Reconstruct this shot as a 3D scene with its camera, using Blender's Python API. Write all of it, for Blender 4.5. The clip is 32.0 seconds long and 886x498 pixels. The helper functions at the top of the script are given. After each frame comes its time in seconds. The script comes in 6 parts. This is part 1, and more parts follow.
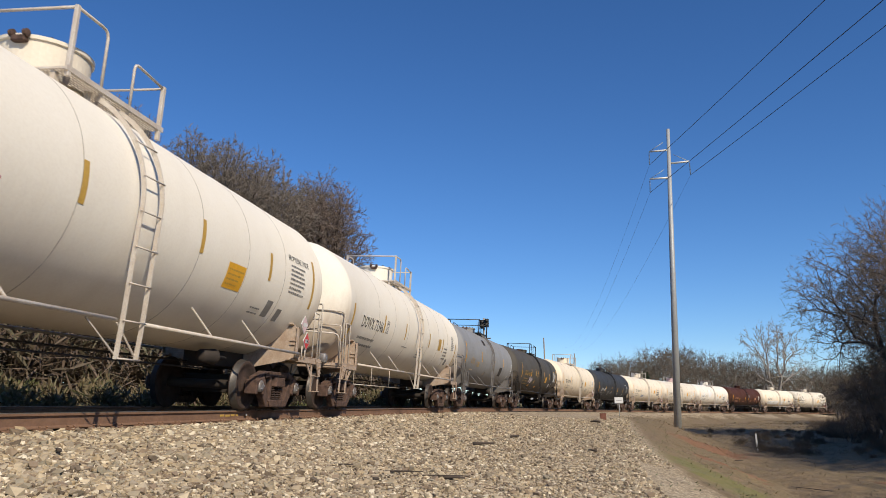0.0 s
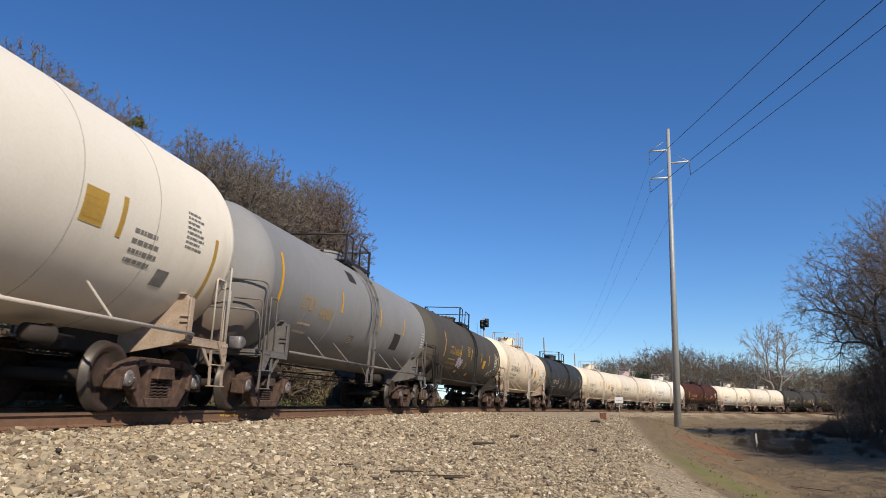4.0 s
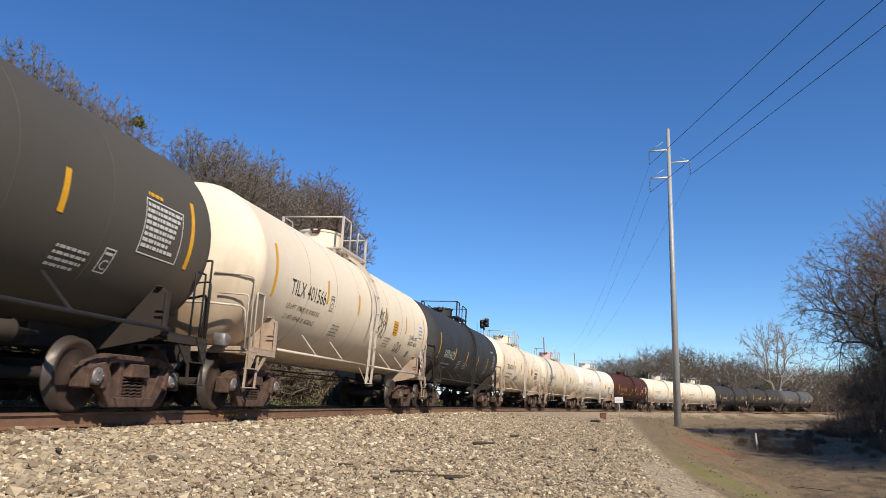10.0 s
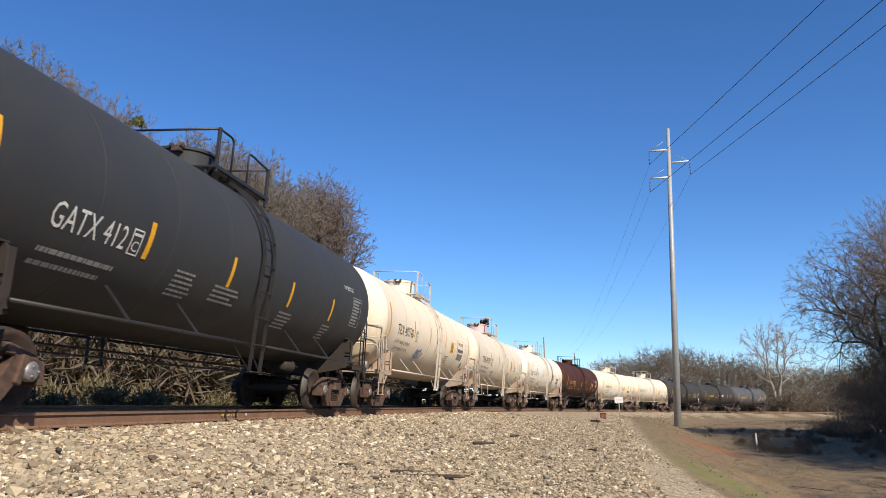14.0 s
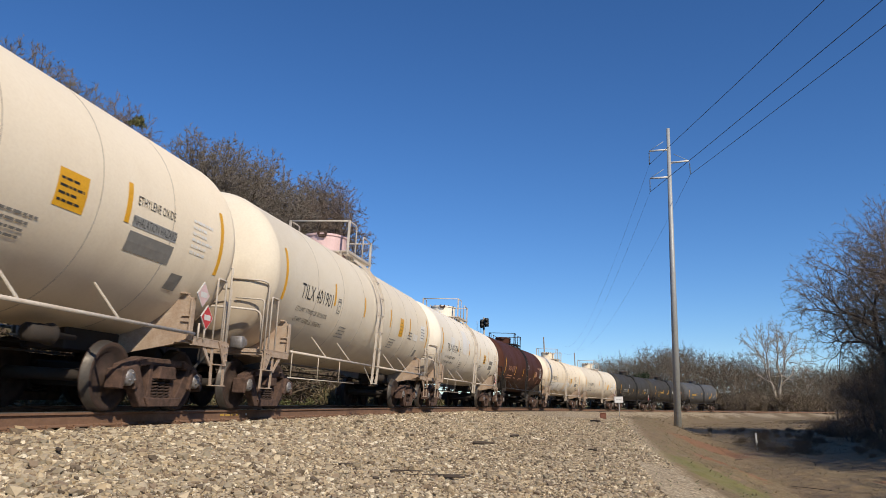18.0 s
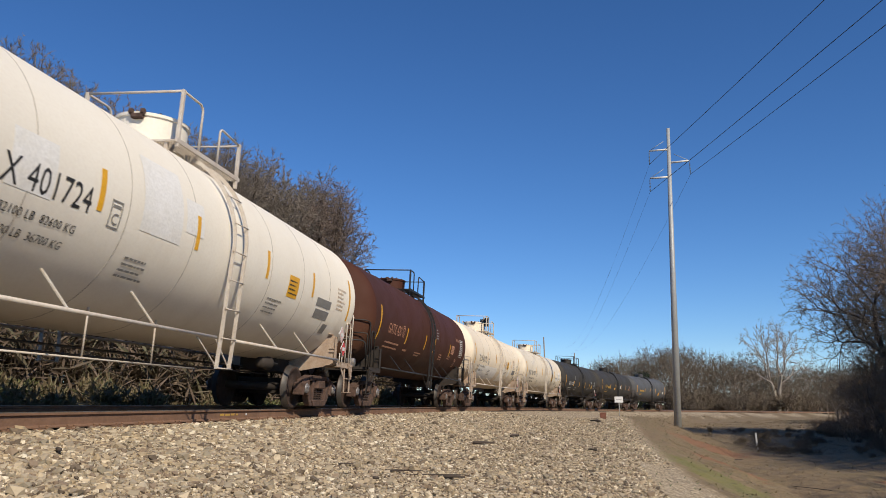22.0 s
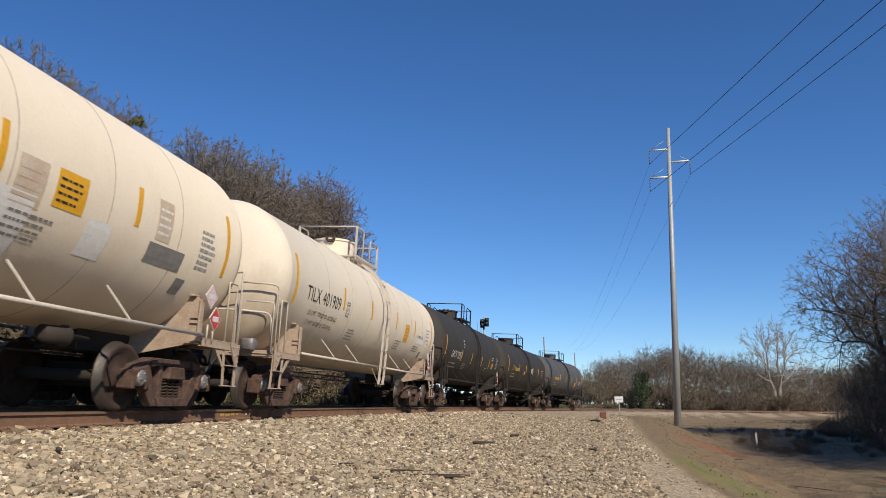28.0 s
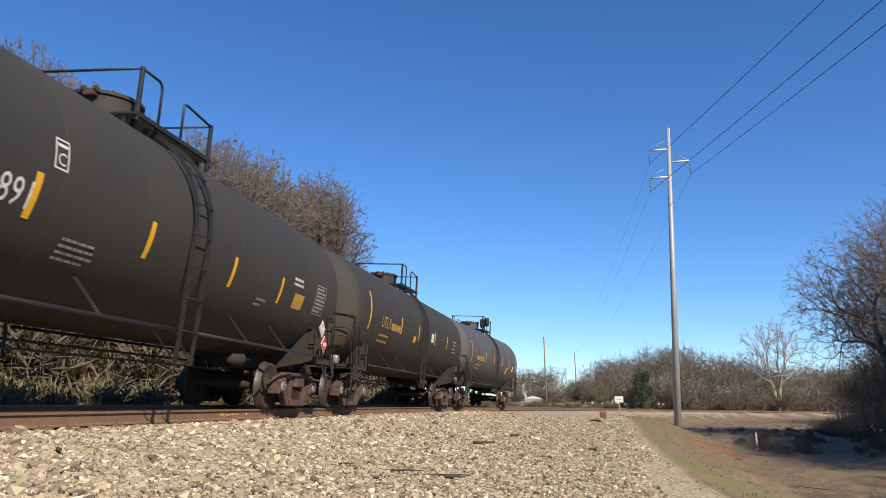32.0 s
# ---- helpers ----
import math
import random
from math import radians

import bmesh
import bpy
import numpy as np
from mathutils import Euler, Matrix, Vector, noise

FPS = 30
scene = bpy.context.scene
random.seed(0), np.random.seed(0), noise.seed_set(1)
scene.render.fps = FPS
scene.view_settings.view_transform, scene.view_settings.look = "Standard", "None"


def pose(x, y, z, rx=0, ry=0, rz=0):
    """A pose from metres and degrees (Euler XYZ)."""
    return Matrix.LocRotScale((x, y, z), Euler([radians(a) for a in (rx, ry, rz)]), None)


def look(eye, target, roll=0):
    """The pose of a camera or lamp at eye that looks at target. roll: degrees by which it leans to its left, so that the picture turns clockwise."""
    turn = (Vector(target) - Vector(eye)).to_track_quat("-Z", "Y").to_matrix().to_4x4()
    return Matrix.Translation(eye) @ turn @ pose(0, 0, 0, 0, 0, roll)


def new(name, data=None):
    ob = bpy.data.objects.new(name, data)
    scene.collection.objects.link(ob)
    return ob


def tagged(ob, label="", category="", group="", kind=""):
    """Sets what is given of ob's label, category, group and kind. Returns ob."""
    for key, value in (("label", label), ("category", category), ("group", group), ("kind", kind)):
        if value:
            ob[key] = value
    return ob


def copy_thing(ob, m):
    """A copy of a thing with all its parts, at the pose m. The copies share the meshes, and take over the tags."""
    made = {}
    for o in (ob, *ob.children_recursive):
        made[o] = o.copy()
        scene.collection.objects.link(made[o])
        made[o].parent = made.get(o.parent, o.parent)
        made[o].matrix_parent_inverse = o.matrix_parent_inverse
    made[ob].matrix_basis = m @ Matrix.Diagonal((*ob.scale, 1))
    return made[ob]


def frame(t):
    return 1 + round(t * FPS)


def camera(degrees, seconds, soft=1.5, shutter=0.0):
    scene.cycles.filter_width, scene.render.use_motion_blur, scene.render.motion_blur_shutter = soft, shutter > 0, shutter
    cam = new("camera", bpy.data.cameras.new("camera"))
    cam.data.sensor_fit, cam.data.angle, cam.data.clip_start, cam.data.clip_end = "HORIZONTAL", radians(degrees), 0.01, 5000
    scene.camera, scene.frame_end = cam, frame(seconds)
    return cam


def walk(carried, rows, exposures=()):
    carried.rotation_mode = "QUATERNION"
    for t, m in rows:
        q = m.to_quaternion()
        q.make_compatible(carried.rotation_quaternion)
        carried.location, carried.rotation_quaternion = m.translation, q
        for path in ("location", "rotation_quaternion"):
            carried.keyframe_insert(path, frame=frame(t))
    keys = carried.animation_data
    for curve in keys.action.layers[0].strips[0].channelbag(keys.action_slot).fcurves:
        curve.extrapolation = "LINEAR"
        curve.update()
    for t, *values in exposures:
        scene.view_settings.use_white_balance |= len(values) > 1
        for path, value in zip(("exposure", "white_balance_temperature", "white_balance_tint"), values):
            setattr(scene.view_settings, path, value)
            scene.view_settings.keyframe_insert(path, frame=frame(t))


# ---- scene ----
cam = camera(62.13, 32.0, soft=0.85, shutter=0.15)
EYE = (0.0, 0.0, 0.046)


def aim(azimuth, rise):
    a, r = radians(azimuth), radians(rise)
    return look(EYE, (math.sin(a) * math.cos(r) * 10, math.cos(a) * math.cos(r) * 10, EYE[2] + math.sin(r) * 10), 0.0)


walk(cam, [(0, aim(-8.90, 11.97)), (10, aim(-8.90, 11.95)), (20, aim(-8.90, 11.92)), (32, aim(-8.91, 11.90))],
     exposures=[(0, -0.16), (3.5, -0.2), (5.5, -0.02), (9, 0.06), (10.2, -0.02), (11, -0.36), (12.4, -0.22), (13, -0.12), (14, 0.17), (16.5, -0.19), (19, -0.21), (23, -0.22), (24, 0.1), (25.5, 0.08), (27, -0.12), (29, -0.18), (30, -0.12), (31.2, 0.17), (32, 0.22)])

# ---- world and sun ----
SUN_AZ, SUN_EL = 139.0, 36.0
world = bpy.data.worlds.new("world")
scene.world = world
world.use_nodes = True
wn = world.node_tree.nodes
sky = wn.new("ShaderNodeTexSky")
sky.sky_type = "NISHITA"
sky.sun_disc = False
sky.sun_elevation, sky.sun_rotation = radians(SUN_EL), radians(SUN_AZ)
sky.altitude = 300
sky.air_density, sky.dust_density, sky.ozone_density = 0.9, 0.0, 7.0
wn["Background"].inputs["Strength"].default_value = 0.140
deep = wn.new("ShaderNodeHueSaturation")
deep.inputs["Saturation"].default_value, deep.inputs["Hue"].default_value = 1.12, 0.504
world.node_tree.links.new(sky.outputs[0], deep.inputs["Color"])
world.node_tree.links.new(deep.outputs[0], wn["Background"].inputs["Color"])
sun = new("sun", bpy.data.lights.new("sun", "SUN"))
sun.data.energy, sun.data.angle, sun.data.color = 5.5, radians(0.5), (1.0, 0.875, 0.70)
_a, _e = radians(SUN_AZ), radians(SUN_EL)
SUN_DIR = Vector((math.sin(_a) * math.cos(_e), math.cos(_a) * math.cos(_e), math.sin(_e)))
sun.matrix_world = look(SUN_DIR * 200, (0, 0, 0))

# ---- the track's line: s runs along it, away from the camera; lat is to its right (towards the camera) ----
KNOTS = (-60, -20, 20, 50, 80, 110, 150, 200, 420)
BENDS = (0.0012, 0.0016, 0.0023, 0.0044, 0.0051, 0.0046, 0.0038, 0.0036, 0.0034)
CANT = 0.0497
STEP = 0.5
_s = np.arange(-60, 420, STEP)
_k = np.interp(_s, KNOTS, BENDS)
_i0 = int(60 / STEP)
_th = np.cumsum(_k) * STEP
_th -= _th[_i0]
_x = np.cumsum(np.sin(_th)) * STEP
_y = np.cumsum(np.cos(_th)) * STEP
_x += -_x[_i0] - 6.895
_y -= _y[_i0]


def fall(s):
    return -0.0112 * (np.sqrt((s - 45) ** 2 + 400) + s - 45 - math.sqrt(45 ** 2 + 400) + 45) / 2


def track(s, lat=0.0, z=0.0):
    """A place by the track: s along it, lat to its right, z above the rail, with the cant of the curve."""
    th, x, y = np.interp(s, _s, _th), np.interp(s, _s, _x), np.interp(s, _s, _y)
    c, n = math.cos(CANT), math.sin(CANT)
    out, up = lat * c + z * n, z * c - lat * n + fall(s)
    return Vector((x + math.cos(th) * out, y - math.sin(th) * out, up))


def level(s, lat):
    """The same in plan only."""
    th, x, y = np.interp(s, _s, _th), np.interp(s, _s, _x), np.interp(s, _s, _y)
    return x + math.cos(th) * lat, y - math.sin(th) * lat


def seat_on_track(s, half):
    a, b = track(s - half), track(s + half)
    along = (b - a).normalized()
    th = float(np.interp(s, _s, _th))
    right = Vector((math.cos(th) * math.cos(CANT), -math.sin(th) * math.cos(CANT), -math.sin(CANT)))
    up = right.cross(along).normalized()
    left = up.cross(along)
    m = Matrix((along, left, up)).transposed().to_4x4()
    m.translation = (a + b) / 2
    return m


def travel(t):
    """How far the train has come at t seconds."""
    return 5.688 * t + 0.0471 * (t - 16) ** 2 / 2 - 0.0471 * 128


# ---- materials ----
def ramp(nt, src, stops):
    r = nt.nodes.new("ShaderNodeValToRGB")
    els = r.color_ramp.elements
    while len(els) < len(stops):
        els.new(0.5)
    for el, (pos, col) in zip(els, stops):
        el.position, el.color = pos, (*col, 1) if len(col) == 3 else col
    nt.links.new(src, r.inputs[0])
    return r.outputs[0]


def noise_of(nt, vec, scale, detail=4.0, rough=0.6, stretch=None):
    if stretch:
        mp = nt.nodes.new("ShaderNodeMapping")
        mp.inputs["Scale"].default_value = stretch
        nt.links.new(vec, mp.inputs[0])
        vec = mp.outputs[0]
    n = nt.nodes.new("ShaderNodeTexNoise")
    n.inputs["Scale"].default_value, n.inputs["Detail"].default_value, n.inputs["Roughness"].default_value = scale, detail, rough
    nt.links.new(vec, n.inputs["Vector"])
    return n.outputs["Fac"]


def mixed(nt, fac, a, b, blend="MIX"):
    m = nt.nodes.new("ShaderNodeMix")
    m.data_type, m.blend_type = "RGBA", blend
    for sock, v in ((m.inputs[0], fac), (m.inputs[6], a), (m.inputs[7], b)):
        if isinstance(v, bpy.types.NodeSocket):
            nt.links.new(v, sock)
        elif isinstance(v, (tuple, list)):
            sock.default_value = (*v, 1) if len(v) == 3 else v
        else:
            sock.default_value = v
    return m.outputs[2]


def span(nt, src, lo, hi, a=0.0, b=1.0):
    m = nt.nodes.new("ShaderNodeMapRange")
    m.inputs[1].default_value, m.inputs[2].default_value, m.inputs[3].default_value, m.inputs[4].default_value = lo, hi, a, b
    nt.links.new(src, m.inputs[0])
    return m.outputs[0]


def begin(name, rough=0.6, metal=0.0):
    m = bpy.data.materials.new(name)
    m.use_nodes = True
    nt = m.node_tree
    bsdf = nt.nodes["Principled BSDF"]
    bsdf.inputs["Roughness"].default_value, bsdf.inputs["Metallic"].default_value = rough, metal
    tc = nt.nodes.new("ShaderNodeTexCoord")
    return m, nt, bsdf, tc


def bumped(nt, bsdf, src, strength, dist):
    b = nt.nodes.new("ShaderNodeBump")
    b.inputs["Strength"].default_value, b.inputs["Distance"].default_value = strength, dist
    nt.links.new(src, b.inputs["Height"])
    nt.links.new(b.outputs[0], bsdf.inputs["Normal"])


def plain(name, col, col2=None, rough=0.6, metal=0.0, scale=6.0, bump=0.2, spread=0.5):
    """A surface that varies between two colours at two scales, with fine relief."""
    m, nt, bsdf, tc = begin(name, rough, metal)
    col2 = col2 or tuple(c * 0.7 for c in col)
    vec = tc.outputs["Object"]
    big, fine = noise_of(nt, vec, scale), noise_of(nt, vec, scale * 9, 3)
    c = mixed(nt, span(nt, big, 0.5 - spread / 2, 0.5 + spread / 2), col, col2)
    c = mixed(nt, span(nt, fine, 0.35, 0.7, 0.0, 0.35), c, tuple(v * 0.6 for v in col2))
    nt.links.new(c, bsdf.inputs["Base Color"])
    nt.links.new(span(nt, big, 0.3, 0.7, rough - 0.08, min(1, rough + 0.12)), bsdf.inputs["Roughness"])
    if bump:
        bumped(nt, bsdf, fine, bump, 0.01)
    return m


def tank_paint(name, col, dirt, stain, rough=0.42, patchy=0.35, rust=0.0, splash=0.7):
    """Painted steel of a tank: dust on top of dents, more stain colour low down, run marks down the sides, faint
    plates.
    """
    rough = min(0.72, rough + 0.16)
    m, nt, bsdf, tc = begin(name, rough)
    bsdf.inputs["Specular IOR Level"].default_value = 0.3
    vec = tc.outputs["Object"]
    sep = nt.nodes.new("ShaderNodeSeparateXYZ")
    nt.links.new(vec, sep.inputs[0])
    big = noise_of(nt, vec, 0.7, 5, 0.62)
    runs = noise_of(nt, vec, 0.8, 6, 0.6, (1.9, 1.0, 0.5))
    fine = noise_of(nt, vec, 26, 4)
    c = mixed(nt, span(nt, big, 0.38, 0.72, 0.0, patchy), col, dirt)
    c = mixed(nt, span(nt, runs, 0.55, 0.8, 0.0, 0.2), c, stain)
    # the stain colour comes in towards the belly, with an uneven border
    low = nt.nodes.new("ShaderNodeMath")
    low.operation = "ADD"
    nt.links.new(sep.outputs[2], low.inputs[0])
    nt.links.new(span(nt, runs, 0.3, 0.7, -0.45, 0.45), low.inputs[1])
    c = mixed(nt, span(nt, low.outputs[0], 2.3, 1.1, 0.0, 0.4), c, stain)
    # brake dust and splashed mud at the two ends
    ends = nt.nodes.new("ShaderNodeMath")
    ends.operation = "ABSOLUTE"
    nt.links.new(sep.outputs[0], ends.inputs[0])
    e2 = nt.nodes.new("ShaderNodeMath")
    e2.operation = "MULTIPLY"
    nt.links.new(span(nt, ends.outputs[0], 5.4, 7.0, 0.0, 1.0), e2.inputs[0])
    nt.links.new(span(nt, low.outputs[0], 2.75, 1.55, 0.0, splash), e2.inputs[1])
    c = mixed(nt, e2.outputs[0], c, (0.19, 0.11, 0.06))
    if rust:
        spots = noise_of(nt, vec, 3.1, 6, 0.7)
        c = mixed(nt, span(nt, spots, 0.66 - rust * 0.1, 0.78, 0.0, 0.7), c, (0.14, 0.055, 0.025))
    c = mixed(nt, span(nt, fine, 0.4, 0.75, 0.0, 0.16), c, stain)
    nt.links.new(c, bsdf.inputs["Base Color"])
    nt.links.new(span(nt, big, 0.3, 0.75, rough - 0.06, rough + 0.2), bsdf.inputs["Roughness"])
    bumped(nt, bsdf, noise_of(nt, vec, 2.2, 2), 0.10, 0.03)
    return m


M = {}
M["grime"] = plain("grimy_steel", (0.022, 0.019, 0.017), (0.042, 0.03, 0.022), 0.8, 0.0, 5)
M["rust"] = plain("rusty_cast_steel", (0.06, 0.033, 0.023), (0.028, 0.018, 0.014), 0.85, 0.0, 7, 0.35)
M["dustrust"] = plain("dusty_cast_steel", (0.13, 0.075, 0.053), (0.048, 0.029, 0.022), 0.9, 0.0, 9, 0.45, 0.35)
M["tread"] = plain("worn_wheel_tread", (0.10, 0.09, 0.08), (0.06, 0.052, 0.045), 0.5, 0.5, 8, 0.05)
M["bearing"] = plain("bearing_cap_steel", (0.32, 0.33, 0.35), (0.16, 0.13, 0.11), 0.5, 0.4, 12)
M["railhead"] = plain("polished_rail_head", (0.45, 0.42, 0.38), (0.3, 0.25, 0.2), 0.3, 0.8, 4, 0.05)
M["railweb"] = plain("brown_rusty_rail", (0.25, 0.14, 0.083), (0.155, 0.088, 0.055), 0.85, 0.0, 3, 0.3)
M["tie"] = plain("weathered_tie_wood", (0.10, 0.075, 0.055), (0.06, 0.045, 0.035), 0.9, 0.0, 5, 0.5)
M["pipewhite"] = plain("white_painted_pipe", (0.68, 0.66, 0.60), (0.42, 0.33, 0.25), 0.55, 0.0, 5, 0.15, 0.9)
M["pipetan"] = plain("dusty_white_steel", (0.55, 0.47, 0.38), (0.30, 0.19, 0.12), 0.7, 0.0, 4, 0.25, 0.8)
M["pipeblack"] = plain("black_painted_pipe", (0.014, 0.014, 0.015), (0.028, 0.025, 0.022), 0.5, 0.0, 5, 0.15)
M["pipemaroon"] = plain("maroon_painted_pipe", (0.065, 0.024, 0.02), (0.07, 0.045, 0.035), 0.55, 0.0, 5, 0.15)
M["pipegrey"] = plain("grey_painted_pipe", (0.20, 0.20, 0.20), (0.12, 0.10, 0.085), 0.6, 0.0, 5, 0.15)
M["yellow"] = plain("yellow_reflective_sheeting", (0.80, 0.42, 0.015), (0.70, 0.36, 0.02), 0.45, 0.0, 3, 0.0)
M["oldyellow"] = plain("faded_yellow_sheeting", (0.55, 0.34, 0.05), (0.45, 0.28, 0.07), 0.6, 0.0, 3, 0.0)
M["black"] = plain("black_stencil_paint", (0.018, 0.018, 0.018), (0.035, 0.034, 0.032), 0.55, 0.0, 9, 0.0)
M["greyink"] = plain("faded_grey_stencil", (0.16, 0.155, 0.145), (0.26, 0.25, 0.23), 0.6, 0.0, 9, 0.0)
M["white"] = plain("white_stencil_paint", (0.74, 0.74, 0.72), (0.55, 0.55, 0.52), 0.55, 0.0, 9, 0.0)
M["ltgrey"] = plain("light_grey_stencil", (0.36, 0.36, 0.35), (0.26, 0.26, 0.25), 0.6, 0.0, 9, 0.0)
M["ochre"] = plain("ochre_stencil_paint", (0.55, 0.33, 0.05), (0.42, 0.25, 0.05), 0.6, 0.0, 9, 0.0)
M["peach"] = plain("pale_orange_stencil", (0.62, 0.33, 0.2), (0.5, 0.25, 0.15), 0.6, 0.0, 9, 0.0)
M["patch"] = plain("fresh_white_patch_paint", (0.83, 0.82, 0.79), (0.74, 0.72, 0.66), 0.5, 0.0, 3, 0.0)
M["oldpatch"] = plain("peeling_cream_patch", (0.66, 0.58, 0.46), (0.50, 0.36, 0.24), 0.6, 0.0, 4, 0.0)
M["red"] = plain("red_placard", (0.62, 0.05, 0.05), (0.5, 0.05, 0.05), 0.5, 0.0, 5, 0.0)
M["pink"] = plain("pale_pink_paint", (0.72, 0.52, 0.52), (0.62, 0.44, 0.42), 0.55, 0.0, 4, 0.05)
M["redpaint"] = plain("red_marker_paint", (0.50, 0.05, 0.06), (0.42, 0.06, 0.07), 0.6, 0.0, 4, 0.0)
M["bluepaint"] = plain("blue_spray_paint", (0.16, 0.24, 0.40), (0.2, 0.3, 0.45), 0.6, 0.0, 4, 0.0)
M["lilac"] = plain("lilac_spray_paint", (0.55, 0.45, 0.60), (0.7, 0.6, 0.68), 0.6, 0.0, 4, 0.0)
M["rubber"] = plain("black_rubber", (0.02, 0.02, 0.02), (0.03, 0.03, 0.03), 0.7, 0.0, 6, 0.1)
M["rail_sign"] = plain("white_sign_sheet", (0.78, 0.78, 0.76), (0.68, 0.68, 0.66), 0.5, 0.0, 3, 0.0)
M["galv"] = plain("galvanised_steel", (0.43, 0.44, 0.43), (0.34, 0.35, 0.35), 0.55, 0.2, 1.2, 0.05)
M["wire"] = plain("weathered_conductor", (0.10, 0.11, 0.12), (0.07, 0.07, 0.08), 0.6, 0.4, 5, 0.0)
M["glassy"] = plain("porcelain_insulator", (0.10, 0.11, 0.12), (0.2, 0.21, 0.22), 0.35, 0.0, 5, 0.0)
M["polewood"] = plain("weathered_pole_wood", (0.30, 0.25, 0.2), (0.2, 0.165, 0.13), 0.9, 0.0, 2, 0.3)
M["signal"] = plain("black_signal_paint", (0.02, 0.02, 0.022), (0.03, 0.03, 0.03), 0.5, 0.0, 5, 0.05)
M["box"] = plain("rusty_red_box", (0.24, 0.085, 0.05), (0.13, 0.06, 0.04), 0.8, 0.0, 5, 0.2)
M["post"] = plain("white_marker_post", (0.75, 0.74, 0.7), (0.6, 0.58, 0.52), 0.5, 0.0, 4, 0.05)
M["seam"] = plain("dirty_weld_seam", (0.24, 0.20, 0.16), (0.45, 0.40, 0.33), 0.7, 0.0, 5, 0.1)
M["deadwood"] = plain("dead_dark_wood", (0.05, 0.038, 0.03), (0.085, 0.065, 0.05), 0.9, 0.0, 12, 0.4)


# ---- mesh helpers ----
def finish(bm, name, material, smooth=True):
    me = bpy.data.meshes.new(name)
    bm.to_mesh(me)
    bm.free()
    for m in material if isinstance(material, (list, tuple)) else [material]:
        me.materials.append(m)
    if smooth:
        me.polygons.foreach_set("use_smooth", [True] * len(me.polygons))
    return me


def part(name, bm, material, parent, label="", smooth=True):
    """Links a bmesh (or a ready mesh) as one mesh object under a thing or a part."""
    me = finish(bm, name, material, smooth) if isinstance(bm, bmesh.types.BMesh) else bm
    ob = new(name, me)
    ob.parent = parent
    if label:
        ob["label"] = label
    return ob


def box(bm, lo, hi, bevel=0.0):
    """A box between two corners, added to bm."""
    lo, hi = Vector(lo), Vector(hi)
    made = bmesh.ops.create_cube(bm, size=1.0, matrix=Matrix.Translation((lo + hi) / 2) @ Matrix.Diagonal((*(hi - lo), 1)))["verts"]
    if bevel:
        edges = list({e for v in made for e in v.link_edges})
        bmesh.ops.bevel(bm, geom=edges, offset=bevel, segments=1, affect="EDGES")
    return bm


def tube(bm, pts, radius, sides=8, caps=True):
    """A pipe along points; radius may be one number or one for each point."""
    pts = [Vector(p) for p in pts]
    radii = radius if isinstance(radius, (list, tuple)) else [radius] * len(pts)
    rings, ref = [], None
    for i, p in enumerate(pts):
        d = (pts[min(i + 1, len(pts) - 1)] - pts[max(i - 1, 0)]).normalized()
        if ref is None:
            ref = d.orthogonal().normalized()
        ref = (ref - d * ref.dot(d))
        ref = ref.normalized() if ref.length > 1e-6 else d.orthogonal().normalized()
        w = d.cross(ref)
        rings.append([bm.verts.new(p + (ref * math.cos(a) + w * math.sin(a)) * radii[i]) for a in
                      (2 * math.pi * k / sides for k in range(sides))])
    for a, b in zip(rings, rings[1:]):
        for k in range(sides):
            bm.faces.new((a[k], a[(k + 1) % sides], b[(k + 1) % sides], b[k]))
    if caps:
        bm.faces.new(rings[0][::-1])
        bm.faces.new(rings[-1])
    return bm


def bend(pts, r=0.12, n=4):
    """The same line with its corners rounded."""
    pts = [Vector(p) for p in pts]
    out = [pts[0]]
    for a, b, c in zip(pts, pts[1:], pts[2:]):
        u, v = (a - b), (c - b)
        q = min(r, u.length * 0.45, v.length * 0.45)
        p0, p1 = b + u.normalized() * q, b + v.normalized() * q
        for k in range(n + 1):
            f = k / n
            out.append(p0 * (1 - f) ** 2 + b * 2 * f * (1 - f) + p1 * f ** 2)
    out.append(pts[-1])
    return out


def lathe(bm, profile, axis="x", sides=24, at=(0, 0, 0)):
    """Turns (along, radius) pairs round an axis."""
    at = Vector(at)
    rings = []
    for u, r in profile:
        ring = []
        for k in range(sides):
            a = 2 * math.pi * k / sides
            c, s = r * math.cos(a), r * math.sin(a)
            p = {"x": (u, c, s), "y": (c, u, s), "z": (c, s, u)}[axis]
            ring.append(bm.verts.new(at + Vector(p)))
        rings.append(ring)
    for a, b in zip(rings, rings[1:]):
        for k in range(sides):
            bm.faces.new((a[k], a[(k + 1) % sides], b[(k + 1) % sides], b[k]))
    bm.faces.new(rings[0][::-1])
    bm.faces.new(rings[-1])
    bmesh.ops.recalc_face_normals(bm, faces=bm.faces)
    return bm


def slab(bm, outline, y0, y1):
    """A plate: an outline in x and z, drawn through from y0 to y1."""
    a = [bm.verts.new((x, y0, z)) for x, z in outline]
    b = [bm.verts.new((x, y1, z)) for x, z in outline]
    bm.faces.new(a)
    bm.faces.new(b[::-1])
    for k in range(len(a)):
        bm.faces.new((a[k], b[k], b[(k + 1) % len(a)], a[(k + 1) % len(a)]))
    bmesh.ops.recalc_face_normals(bm, faces=bm.faces)
    return bm


